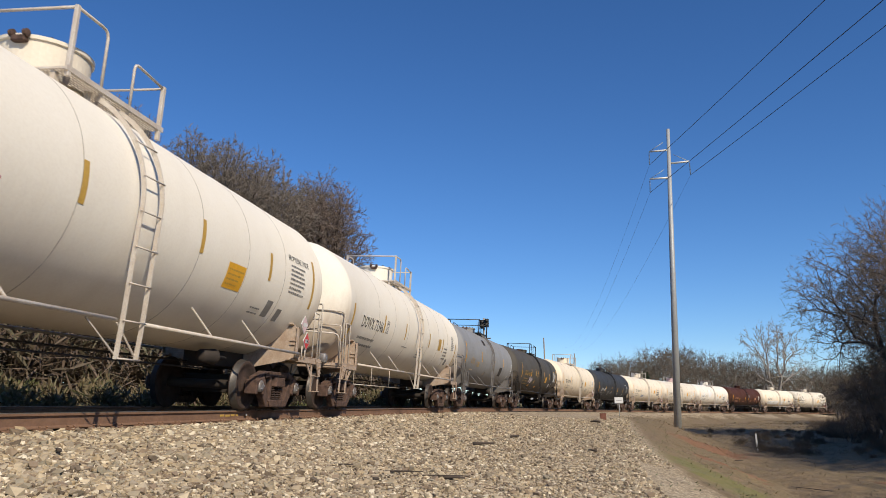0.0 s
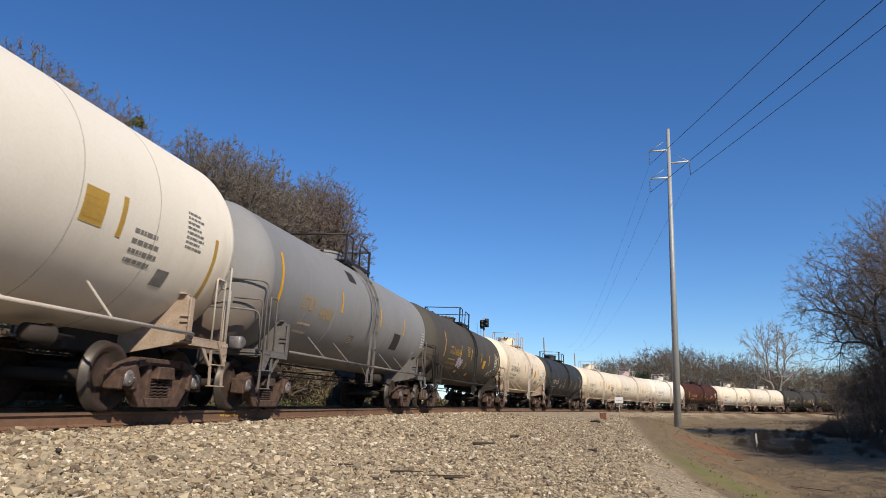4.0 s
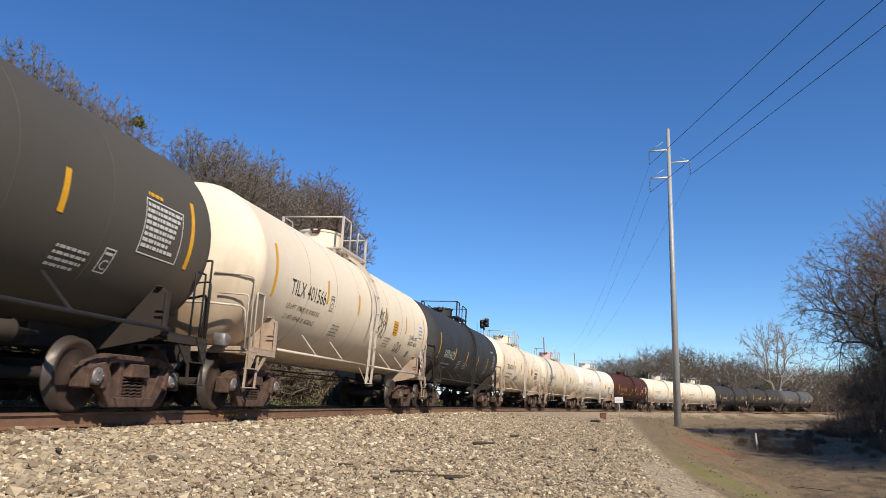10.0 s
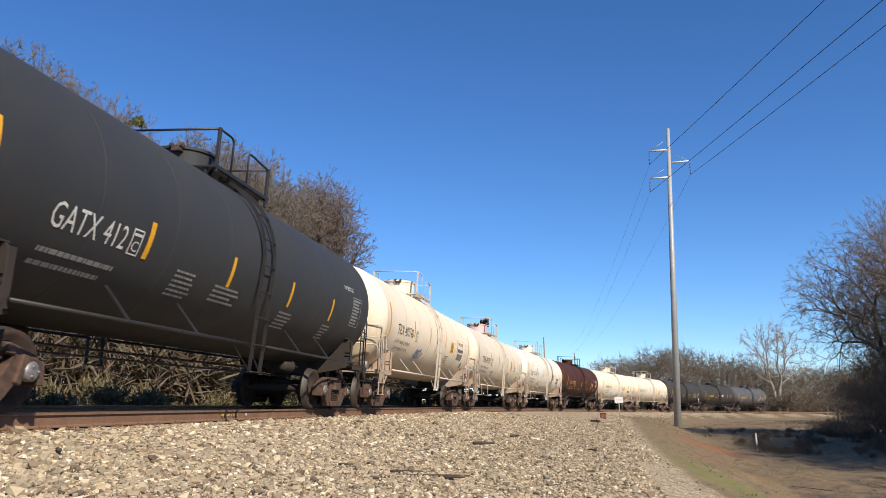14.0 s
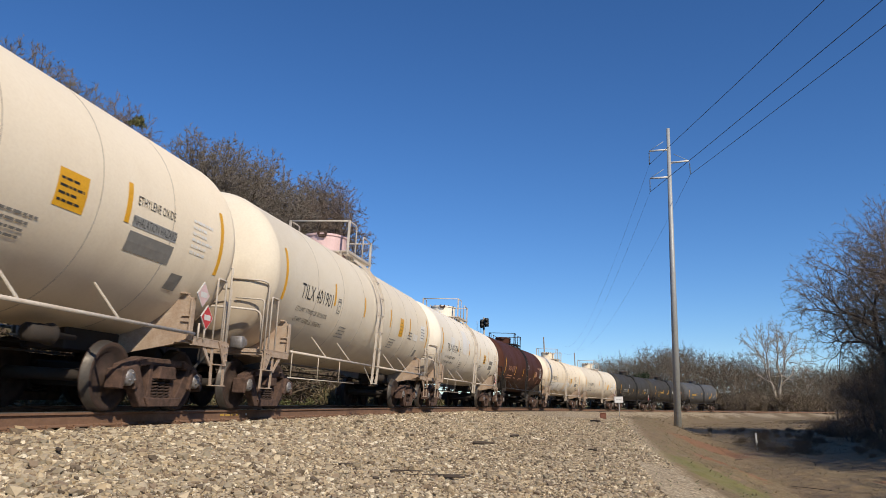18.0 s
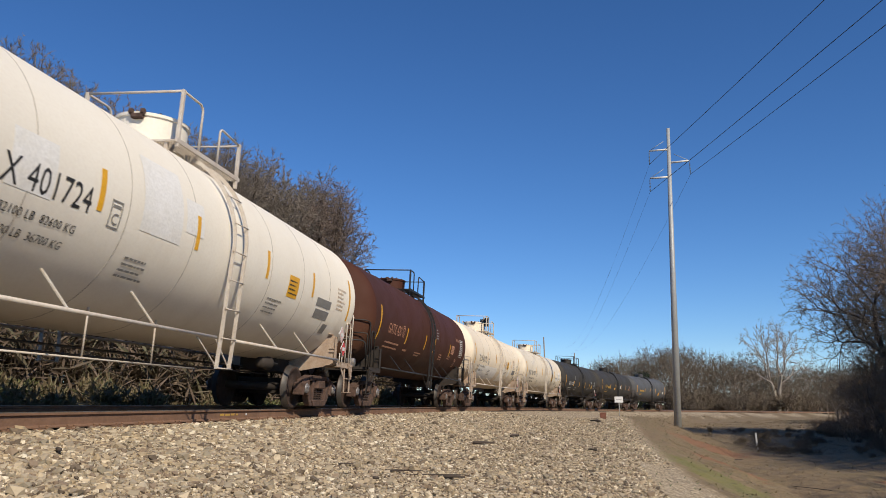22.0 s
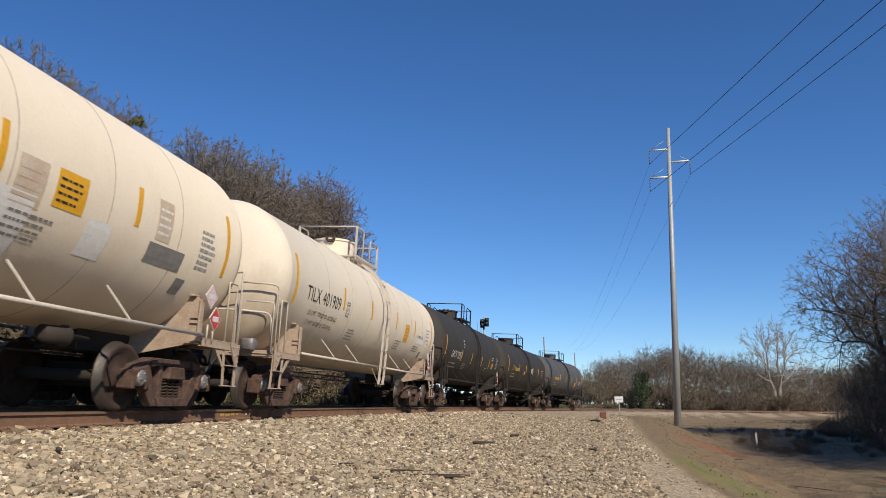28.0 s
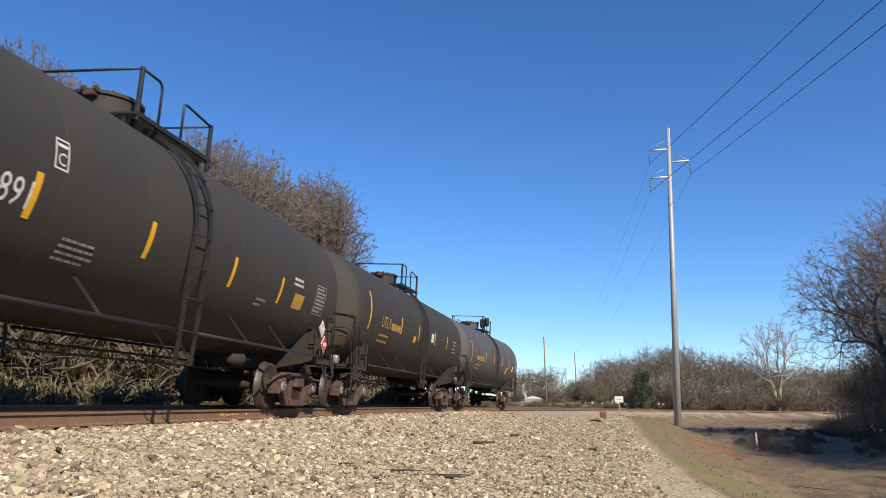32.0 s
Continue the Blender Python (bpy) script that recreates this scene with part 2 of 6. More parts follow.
# ---- terrain ----
def _place(x, y):
    """s and lat of points in plan (arrays)."""
    i = np.clip(np.round((y + 60) / STEP).astype(int), 0, len(_s) - 1)
    for _ in range(14):
        dx, dy = x - _x[i], y - _y[i]
        ds = dx * np.sin(_th[i]) + dy * np.cos(_th[i])
        i = np.clip(i + np.round(ds / STEP * 0.8).astype(int), 0, len(_s) - 1)
    dx, dy = x - _x[i], y - _y[i]
    ds = dx * np.sin(_th[i]) + dy * np.cos(_th[i])
    return _s[i] + ds, dx * np.cos(_th[i]) - dy * np.sin(_th[i])


def waves(x, y, size, seed):
    rng = np.random.RandomState(seed)
    h = 0 * x
    for _ in range(7):
        a, k, p = rng.uniform(0, 6.28), rng.uniform(0.6, 1.7) * 6.28 / size, rng.uniform(0, 6.28)
        h = h + np.sin((x * math.cos(a) + y * math.sin(a)) * k + p)
    return h / 4


def terrain(x, y):
    x, y = np.asarray(x, float), np.asarray(y, float)
    s, lat = _place(x, y)
    sc = np.clip(s, -60, 300)
    base = fall(sc)
    far_side = lat < 0
    a = np.abs(lat)
    # crib and shoulder at the height of the ties, then the pad, its crest, the bank and the low ground
    crest = np.interp(s, (-60, 0, 12, 34, 46, 60, 420), (8.1, 8.1, 8.0, 8.2, 9.5, 4.2, 3.4))
    zc = np.interp(s, (-60, 0, 8, 34, 60, 420), (-0.92, -0.92, -0.86, -0.55, -0.55, -0.55)) + base
    top = -0.225 + base - lat * CANT
    edge = 1.75
    pad = top + (zc - top) * np.clip((a - edge) / np.maximum(crest - edge, 0.1), 0, 1)
    low = -2.15 + 0.14 * waves(x, y, 9, 3) + 0.05 * waves(x, y, 2.2, 4) - 0.004 * np.clip(s - 60, 0, 120)
    bank = zc - (a - crest) * (0.36 + 0.03 * waves(x, y, 5, 8))
    right = np.where(a < crest, pad, np.maximum(bank, low))
    blend = np.clip((a - crest + 0.5) / 1.0, 0, 1)
    right = right - 0.06 * blend * (1 - blend) * 4
    left_low = -0.75 + base + 0.10 * waves(x, y, 7, 5)
    left_low = left_low + np.interp(a, (8, 14, 30), (0, 0.7, 2.0))
    left = np.where(a < edge, top, np.maximum(top - (a - edge) * 0.3, left_low))
    z = np.where(far_side, left, right)
    rough = np.clip((a - 2.2) / 2, 0, 1)
    tuft = np.clip((a - crest) / 1.5, 0, 1) * np.where(far_side, 0, 1) * np.clip(1.5 - s / 90, 0, 1)
    z = z + tuft * 0.045 * waves(x, y, 0.85, 21)
    return z + rough * (0.018 * waves(x, y, 1.1, 9) + 0.012 * waves(x, y, 0.5, 10)) * np.where(far_side, 2.0, 1.0)


def ground_z(x, y):
    return float(terrain(np.array([x]), np.array([y]))[0])


def steps(fine_lo, fine_hi, fine, far, growth=1.14):
    v = list(np.arange(fine_lo, fine_hi, fine))
    d = fine
    while v[-1] < far:
        d *= growth
        v.append(v[-1] + d)
    d, w = fine, [fine_lo]
    while w[-1] > -far:
        d *= growth
        w.append(w[-1] - d)
    return np.array(w[:0:-1] + v)


def ground_material():
    m, nt, bsdf, tc = begin("ground_gravel_and_dirt", 0.95)
    vec = tc.outputs["Object"]
    att = nt.nodes.new("ShaderNodeAttribute")
    att.attribute_name = "cover"
    sep = nt.nodes.new("ShaderNodeSeparateColor")
    nt.links.new(att.outputs["Color"], sep.inputs[0])
    # gravel
    vor = nt.nodes.new("ShaderNodeTexVoronoi")
    vor.inputs["Scale"].default_value = 42
    nt.links.new(vec, vor.inputs["Vector"])
    hue = nt.nodes.new("ShaderNodeSeparateColor")
    nt.links.new(vor.outputs["Color"], hue.inputs[0])
    stone = ramp(nt, hue.outputs[0], [(0.0, (0.12, 0.095, 0.065)), (0.35, (0.31, 0.24, 0.15)), (0.7, (0.45, 0.355, 0.23)), (1.0, (0.66, 0.56, 0.39))])
    big = noise_of(nt, vec, 0.5, 5)
    mid = noise_of(nt, vec, 3.0, 5, 0.7)
    fine = noise_of(nt, vec, 30, 4, 0.7)
    gravel = mixed(nt, span(nt, big, 0.35, 0.7, 0.0, 0.35), stone, (0.31, 0.235, 0.15))
    # dry soil with straw, red clay and some green
    straw = noise_of(nt, vec, 22, 5, 0.75, (1.0, 0.35, 1.0))
    soil = mixed(nt, span(nt, mid, 0.36, 0.66), (0.25, 0.175, 0.098), (0.125, 0.086, 0.05))
    soil = mixed(nt, span(nt, big, 0.40, 0.62, 0.0, 0.65), soil, (0.18, 0.14, 0.07))
    soil = mixed(nt, span(nt, straw, 0.50, 0.66, 0.0, 0.6), soil, (0.33, 0.25, 0.135))
    soil = mixed(nt, span(nt, fine, 0.56, 0.68, 0.0, 0.7), soil, (0.075, 0.052, 0.034))
    clay = mixed(nt, span(nt, fine, 0.3, 0.7, 0, 0.6), (0.26, 0.13, 0.066), (0.17, 0.09, 0.05))
    green = mixed(nt, span(nt, fine, 0.3, 0.7), (0.13, 0.13, 0.035), (0.22, 0.19, 0.075))
    def edge_of(ch, lo=0.35, hi=0.65):
        a = nt.nodes.new("ShaderNodeMath")
        a.operation = "ADD"
        nt.links.new(sep.outputs[ch], a.inputs[0])
        nt.links.new(span(nt, mid, 0.25, 0.75, -0.35, 0.35), a.inputs[1])
        return span(nt, a.outputs[0], lo, hi)
    c = mixed(nt, edge_of(0), soil, gravel)
    c = mixed(nt, edge_of(1), c, clay)
    c = mixed(nt, edge_of(2), c, green)
    nt.links.new(c, bsdf.inputs["Base Color"])
    add = nt.nodes.new("ShaderNodeMath")
    add.operation = "ADD"
    nt.links.new(vor.outputs["Distance"], add.inputs[0])
    nt.links.new(fine, add.inputs[1])
    bumped(nt, bsdf, add.outputs[0], 0.55, 0.03)
    return m


def blob(x, y, cx, cy, rx, ry):
    return np.clip(1.4 - np.sqrt(((x - cx) / rx) ** 2 + ((y - cy) / ry) ** 2), 0, 1)


def build_ground():
    gx, gy = steps(-9.0, 9.0, 0.16, 2200, 1.12), steps(1.5, 24.0, 0.16, 2200, 1.10)
    X, Y = np.meshgrid(gx, gy)
    Z = terrain(X, Y)
    n, k = len(gx), len(gy)
    co = np.stack([X, Y, Z], -1).reshape(-1, 3)
    i = np.arange(n * k).reshape(k, n)
    quads = np.stack([i[:-1, :-1], i[:-1, 1:], i[1:, 1:], i[1:, :-1]], -1).reshape(-1, 4)
    me = bpy.data.meshes.new("ground")
    me.from_pydata(co.tolist(), [], quads.tolist())
    me.polygons.foreach_set("use_smooth", [True] * len(me.polygons))
    s, lat = _place(co[:, 0], co[:, 1])
    crest = np.interp(s, (-60, 0, 12, 34, 46, 60, 420), (8.1, 8.1, 8.0, 8.0, 7.5, 4.2, 3.4))
    col = np.zeros((len(co), 4))
    # dark soil between and behind the rails: the train's shade put into the cover
    col[:, 0] = np.where(lat > 0, np.clip((crest + 0.9 - lat) / 1.3 + 0.35, 0, 1), 0.15 * np.clip((2.9 + lat) / 0.8, 0, 1))
    col[:, 0] *= np.clip((np.abs(lat) - 0.75) / 0.5, 0.15, 1)
    x, y = co[:, 0], co[:, 1]
    col[:, 1] = np.maximum.reduce([blob(x, y, 4.9, 24, 0.9, 3.0), blob(x, y, 9.6, 22.5, 1.1, 1.5), blob(x, y, 6.6, 35.5, 2.2, 3.0) * 0.8])
    col[:, 2] = np.maximum.reduce([blob(x, y, 3.0, 15.5, 1.2, 4.0) * 0.7, blob(x, y, 1.6, 25, 0.5, 2.0) * 0.7, blob(x, y, -0.6, 30, 1.6, 0.8),
                                   np.clip((-lat - 9) / 14, 0, 0.55) * (lat < 0)])
    a = me.color_attributes.new("cover", "FLOAT_COLOR", "POINT")
    a.data.foreach_set("color", col.ravel())
    me.materials.append(ground_material())
    return tagged(new("ground", me), "gravel pad, dry grassy bank and low ground beside a railway", "ground", "", "structure")


ground = build_ground()


# ---- rails and ties ----
RAIL = [(-0.07, -0.186), (0.07, -0.186), (0.07, -0.175), (0.012, -0.155), (0.010, -0.048), (0.037, -0.036), (0.037, -0.010), (0.028, -0.002),
        (-0.028, -0.002), (-0.037, -0.010), (-0.037, -0.036), (-0.010, -0.048), (-0.012, -0.155), (-0.07, -0.175)]


def build_rail(lat, side):
    bm = bmesh.new()
    ss = np.concatenate([np.arange(-40, 60, 1.0), np.arange(60, 300, 3.0)])
    rings = [[bm.verts.new(track(float(s), lat + u, w)) for u, w in RAIL] for s in ss]
    for a, b in zip(rings, rings[1:]):
        for k in range(len(RAIL)):
            f = bm.faces.new((a[k], b[k], b[(k + 1) % len(RAIL)], a[(k + 1) % len(RAIL)]))
            f.material_index = 1 if k in (6, 7, 8) else 0
    bmesh.ops.recalc_face_normals(bm, faces=bm.faces)
    me = finish(bm, "rail", [M["railweb"], M["railhead"]], False)
    return tagged(new("rail_" + side, me), "brown rusty steel rail with a polished head", "rail", "", "structure")


rail_near = build_rail(0.7535, "east")
rail_far = build_rail(-0.7535, "west")


def build_ties():
    bed = tagged(new("tie_bed"), "row of weathered wooden ties bedded in ballast", "railway ties", "", "structure")
    bm = box(bmesh.new(), (-1.3, -0.115, -0.16), (1.3, 0.115, 0.0), 0.012)
    me = finish(bm, "tie", M["tie"], False)
    bm = box(bmesh.new(), (-0.19, -0.095, 0.0), (0.19, 0.095, 0.016), 0.004)
    for sx in (-0.12, 0.12):
        lathe(bm, [(0.0, 0.012), (0.03, 0.012), (0.034, 0.022), (0.05, 0.018)], "z", 6, (sx, 0.06, 0.01))
        lathe(bm, [(0.0, 0.012), (0.03, 0.012), (0.034, 0.022), (0.05, 0.018)], "z", 6, (sx, -0.06, 0.01))
    plate = finish(bm, "tie_plate", M["railweb"], False)
    rng = random.Random(4)
    s = -6.0
    while s < 85:
        m = seat_on_track(s, 0.3) @ Matrix.Translation((0, 0, -0.205)) @ Matrix.Rotation(math.pi / 2 + rng.uniform(-0.02, 0.02), 4, "Z")
        tie = new("tie", me)
        tie.parent, tie.matrix_basis = bed, m
        if s < 45:
            for u in (-0.7535, 0.7535):
                p = new("tie_plate", plate)
                p.parent, p.matrix_basis = tie, Matrix.Translation((u, 0, 0.0))
        s += 0.5
    return bed


ties = build_ties()


# ---- tank cars ----
R, ZC = 1.50, 2.56          # radius and height of the tank's axis


def skin(x, z, proud=0.0, side=-1):
    """A point on the tank's flank at height z (side -1: the near side)."""
    y = math.sqrt(max((R + proud) ** 2 - (z - ZC) ** 2, 0.0))
    return Vector((x, side * y, z))


def wrap(bm, proud):
    """Lays a flat mesh (x along, y up, round the height ZC + y) onto the near flank."""
    for v in bm.verts:
        a = (v.co.y + 0.03) / R
        v.co = Vector((v.co.x - 0.07, -(R + proud + v.co.z) * math.cos(a), ZC + (R + proud + v.co.z) * math.sin(a)))


def sliced(bm, step=0.09):
    ys = [v.co.y for v in bm.verts]
    y = math.ceil(min(ys) / step) * step
    while y < max(ys):
        bmesh.ops.bisect_plane(bm, geom=bm.verts[:] + bm.edges[:] + bm.faces[:], plane_co=(0, y, 0), plane_no=(0, 1, 0))
        y += step
    return bm


def sheet(x0, x1, y0, y1, proud=0.006):
    """A flat patch on the near flank; y is measured round the tank from its axis height."""
    bm = bmesh.new()
    n = max(1, int((y1 - y0) / 0.09))
    lo = [(bm.verts.new((x0, y0 + (y1 - y0) * k / n, 0)), bm.verts.new((x1, y0 + (y1 - y0) * k / n, 0))) for k in range(n + 1)]
    for a, b in zip(lo, lo[1:]):
        bm.faces.new((a[0], a[1], b[1], b[0]))
    wrap(bm, proud)
    return bm


def words(text, size, proud=0.006, condense=1.0):
    cu = bpy.data.curves.new("lettering", "FONT")
    cu.body, cu.size, cu.align_x = text, size, "LEFT"
    cu.resolution_u = 2
    cu.space_character = 1.04
    ob = bpy.data.objects.new("lettering", cu)
    me = bpy.data.meshes.new_from_object(ob)
    bm = bmesh.new()
    bm.from_mesh(me)
    for v in bm.verts:
        v.co.x *= condense
    bpy.data.objects.remove(ob)
    bpy.data.curves.remove(cu)
    bpy.data.meshes.remove(me)
    return bm


def lettering(parent, text, x, y, size, material, condense=0.8, name="lettering"):
    bm = words(text, size, condense=condense)
    for v in bm.verts:
        v.co.x += x
        v.co.y += y
    sliced(bm)
    wrap(bm, 0.006)
    return part(name, bm, material, parent, "", False)


def bars(parent, x, y, w, rows, pitch, h, material, seed=0, name="stencil_print"):
    """Rows of small print too small to read: broken bars."""
    rng = random.Random(seed)
    bm = bmesh.new()
    for r in range(rows):
        u, end = x, x + w * rng.uniform(0.7, 1.0)
        while u < end - 0.02:
            n = min(rng.uniform(0.03, 0.13), end - u)
            y0 = y - r * pitch
            vs = [bm.verts.new(c) for c in ((u, y0, 0), (u + n, y0, 0), (u + n, y0 + h * 0.75, 0), (u, y0 + h * 0.75, 0))]
            bm.faces.new(vs)
            u += n + 0.018
    wrap(bm, 0.006)
    return tagged(part(name, bm, material, parent, "", False), "", "", "", "stuff")


def tank_mesh(half, material):
    """Shell with two dished heads and faint weld rings."""
    bm = bmesh.new()
    dish = 0.68
    left = [(-half + dish * (1 - math.cos(k / 12 * math.pi / 2)), max(0.001, R * math.sin(k / 12 * math.pi / 2))) for k in range(13)]
    left[-1:] = [(-half + dish - 0.012, R + 0.004), (-half + dish + 0.012, R + 0.004), (-half + dish + 0.03, R)]
    full = left + [(u, R) for u in (-3.5, 0.0, 3.5)] + [(-u, r) for u, r in left[::-1]]
    lathe(bm, full, "x", 56, (0, 0, ZC))
    return finish(bm, "tank", material)


def rod(parent, pts, r, material, name, label="", round_=0.0, sides=7):
    pts = bend(pts, round_) if round_ else pts
    return part(name, tube(bmesh.new(), pts, r, sides), material, parent, label)


def flat_bar(bm, pts, half_w, depth, side):
    """A flat bar on edge along points on the flank: thin along x, deep towards the tank."""
    rings = []
    for p in pts:
        d = Vector((0, p.y, max(p.z - ZC, 0.0))).normalized() if p.z > ZC else Vector((0, side, 0))
        rings.append([bm.verts.new(p + Vector((dx, 0, 0)) - d * k) for dx, k in ((-half_w, 0), (half_w, 0), (half_w, depth), (-half_w, depth))])
    for a, b in zip(rings, rings[1:]):
        for k in range(4):
            bm.faces.new((a[k], a[(k + 1) % 4], b[(k + 1) % 4], b[k]))
    bm.faces.new(rings[0][::-1])
    bm.faces.new(rings[-1])
    bmesh.ops.recalc_face_normals(bm, faces=bm.faces)


def arc_down(x, z0, z1, proud, n=8):
    return [skin(x, z0 + (z1 - z0) * k / n, proud) for k in range(n + 1)]


WHEEL = [(-0.068, 0.10), (-0.062, 0.13), (-0.02, 0.15), (-0.012, 0.33), (-0.062, 0.385), (-0.068, 0.452), (0.035, 0.457), (0.048, 0.482), (0.066, 0.484),
         (0.070, 0.39), (0.03, 0.34), (0.03, 0.16), (0.06, 0.12), (0.062, 0.10)]
cache = {}


def shared(key, make):
    if key not in cache:
        cache[key] = make()
    return cache[key]


def wheel_mesh():
    bm = lathe(bmesh.new(), WHEEL, "y", 32)
    for f in bm.faces:
        r = sum((math.hypot(v.co.x, v.co.z) for v in f.verts)) / len(f.verts)
        f.material_index = 1 if 0.452 < r < 0.476 else 0
    return finish(bm, "wheel", [M["rust"], M["tread"]])


def axle_mesh():
    return finish(lathe(bmesh.new(), [(-1.05, 0.075), (-0.8, 0.08), (-0.72, 0.095), (-0.6, 0.09), (0, 0.08), (0.6, 0.09), (0.72, 0.095), (0.8, 0.08), (1.05, 0.075)], "y", 12), "axle", M["grime"])


def cap_mesh():
    bm = lathe(bmesh.new(), [(-0.16, 0.10), (-0.09, 0.112), (-0.02, 0.112), (0.0, 0.09), (0.012, 0.05)], "y", 14)
    for k in range(3):
        a = k * 2.094
        lathe(bm, [(0.0, 0.02), (0.024, 0.018)], "y", 6, (0.06 * math.cos(a), 0, 0.06 * math.sin(a)))
    return finish(bm, "bearing_cap", M["bearing"])


def frame_mesh():
    """Cast side frame with its bolster window and two lightening holes, built as a truss of thick bars."""
    bm = bmesh.new()
    y0, y1 = -0.10, 0.06
    slab(bm, [(-1.06, 0.50), (-1.0, 0.63), (-0.60, 0.75), (0.60, 0.75), (1.0, 0.63), (1.06, 0.50), (0.84, 0.50), (0.56, 0.645), (-0.56, 0.645), (-0.84, 0.50)], y0, y1)
    for sx in (-1, 1):
        slab(bm, [(sx * a, b) for a, b in ((0.66, 0.66), (0.94, 0.56), (0.50, 0.07), (0.30, 0.07))], y0 - 0.01, y1 - 0.03)
        slab(bm, [(sx * a, b) for a, b in ((0.25, 0.66), (0.345, 0.66), (0.345, 0.15), (0.25, 0.15))], y0 + 0.01, y1)
        slab(bm, [(sx * a, b) for a, b in ((0.74, 0.64), (1.08, 0.56), (1.10, 0.31), (1.02, 0.30), (1.0, 0.42), (0.78, 0.42), (0.76, 0.30), (0.66, 0.33))], y0 - 0.05, y1 + 0.03)
        slab(bm, [(sx * a, b) for a, b in ((0.50, 0.74), (0.66, 0.70), (0.64, 0.62), (0.50, 0.63))], y0 - 0.03, y1)
    slab(bm, [(-0.46, 0.20), (0.46, 0.20), (0.36, 0.07), (-0.36, 0.07)], y0 - 0.04, y1 + 0.03)
    slab(bm, [(-0.19, 0.64), (0.19, 0.64), (0.24, 0.46), (-0.24, 0.46)], y0 - 0.08, y1)
    bmesh.ops.bevel(bm, geom=bm.edges[:], offset=0.012, segments=1, affect="EDGES")
    return finish(bm, "side_frame", M["dustrust"], False)


def spring_mesh():
    bm = bmesh.new()
    pts = [(0.068 * math.cos(a), 0.068 * math.sin(a), 0.27 * k / 36) for k, a in ((k, k * 2 * math.pi * 6 / 36) for k in range(37))]
    tube(bm, pts, 0.014, 5)
    return finish(bm, "spring", M["rust"])


def build_truck(car, x, flip):
    """One two-axle truck: frames, springs, bolster, brake beams and two wheelsets."""
    truck = part("truck", finish(box(bmesh.new(), (-0.17, -0.98, 0.40), (0.17, 0.98, 0.66), 0.03), "bolster", M["grime"], False), None, car, "rusty two-axle truck")
    truck.location = (x, 0, 0)
    for side in (-1, 1):
        f = part("side_frame", shared("frame", frame_mesh), None, truck)
        f.location = (0, side * 1.0, 0)
        for u in (-0.16, 0.0, 0.16):
            for w in (-0.07, 0.05):
                sp = part("spring", shared("spring", spring_mesh), None, truck)
                sp.location = (u, side * (1.0 + w), 0.19)
        sh_ = part("brake_shoe", shared("shoe", lambda: finish(slab(bmesh.new(), [(-0.06, 0.25), (0.0, 0.22), (0.03, 0.5), (-0.04, 0.62)], -0.05, 0.05), "brake_shoe", M["grime"], False)), None, truck)
        sh_.location = (-0.38, side * 0.74, 0)
        sh_ = part("brake_shoe", shared("shoe", lambda: None), None, truck)
        sh_.location, sh_.rotation_euler = (0.38, side * 0.74, 0), (0, 0, math.pi)
    beam = part("brake_beam", shared("beam", lambda: finish(tube(box(bmesh.new(), (-0.42, -0.7, 0.30), (-0.34, 0.7, 0.38), 0.01), [(0.38, -0.7, 0.34), (0.38, 0.7, 0.34)], 0.04, 6), "brake_beam", M["grime"], False)), None, truck)
    sets = []
    for ax in (-0.89, 0.89):
        ws = part("wheelset", shared("axle", axle_mesh), None, truck)
        ws.location = (ax, 0, 0.457)
        for side in (-1, 1):
            for nm, mk, off in (("wheel", wheel_mesh, 0.787), ("bearing_cap", cap_mesh, 1.17)):
                key = nm + str(side)
                src = shared(nm, mk)
                if key not in cache:
                    c = src.copy()
                    c.transform(Matrix.Translation((0, side * off, 0)) @ (Matrix.Rotation(math.pi, 4, "Z") if side > 0 and nm == "wheel" else Matrix.Identity(4)) @ (Matrix.Scale(-1, 4, (0, 1, 0)) if nm == "bearing_cap" and side < 0 else Matrix.Identity(4)))
                    if nm == "bearing_cap" and side < 0:
                        c.flip_normals()
                    cache[key] = c
        ws_mesh_key = "wheelset"
        if ws_mesh_key not in cache:
            bm = bmesh.new()
            mats = [M["grime"], M["rust"], M["tread"], M["bearing"]]
            for me, shift in ((cache["axle"], 0), (cache["wheel-1"], 1), (cache["wheel1"], 1), (cache["bearing_cap-1"], 3), (cache["bearing_cap1"], 3)):
                n0 = len(bm.faces)
                bm.from_mesh(me)
                bm.faces.ensure_lookup_table()
                for f in bm.faces[n0:]:
                    f.material_index += shift
            cache[ws_mesh_key] = finish(bm, "wheelset", mats)
        ws.data = cache[ws_mesh_key]
        sets.append(ws)
    return sets


CARS = []


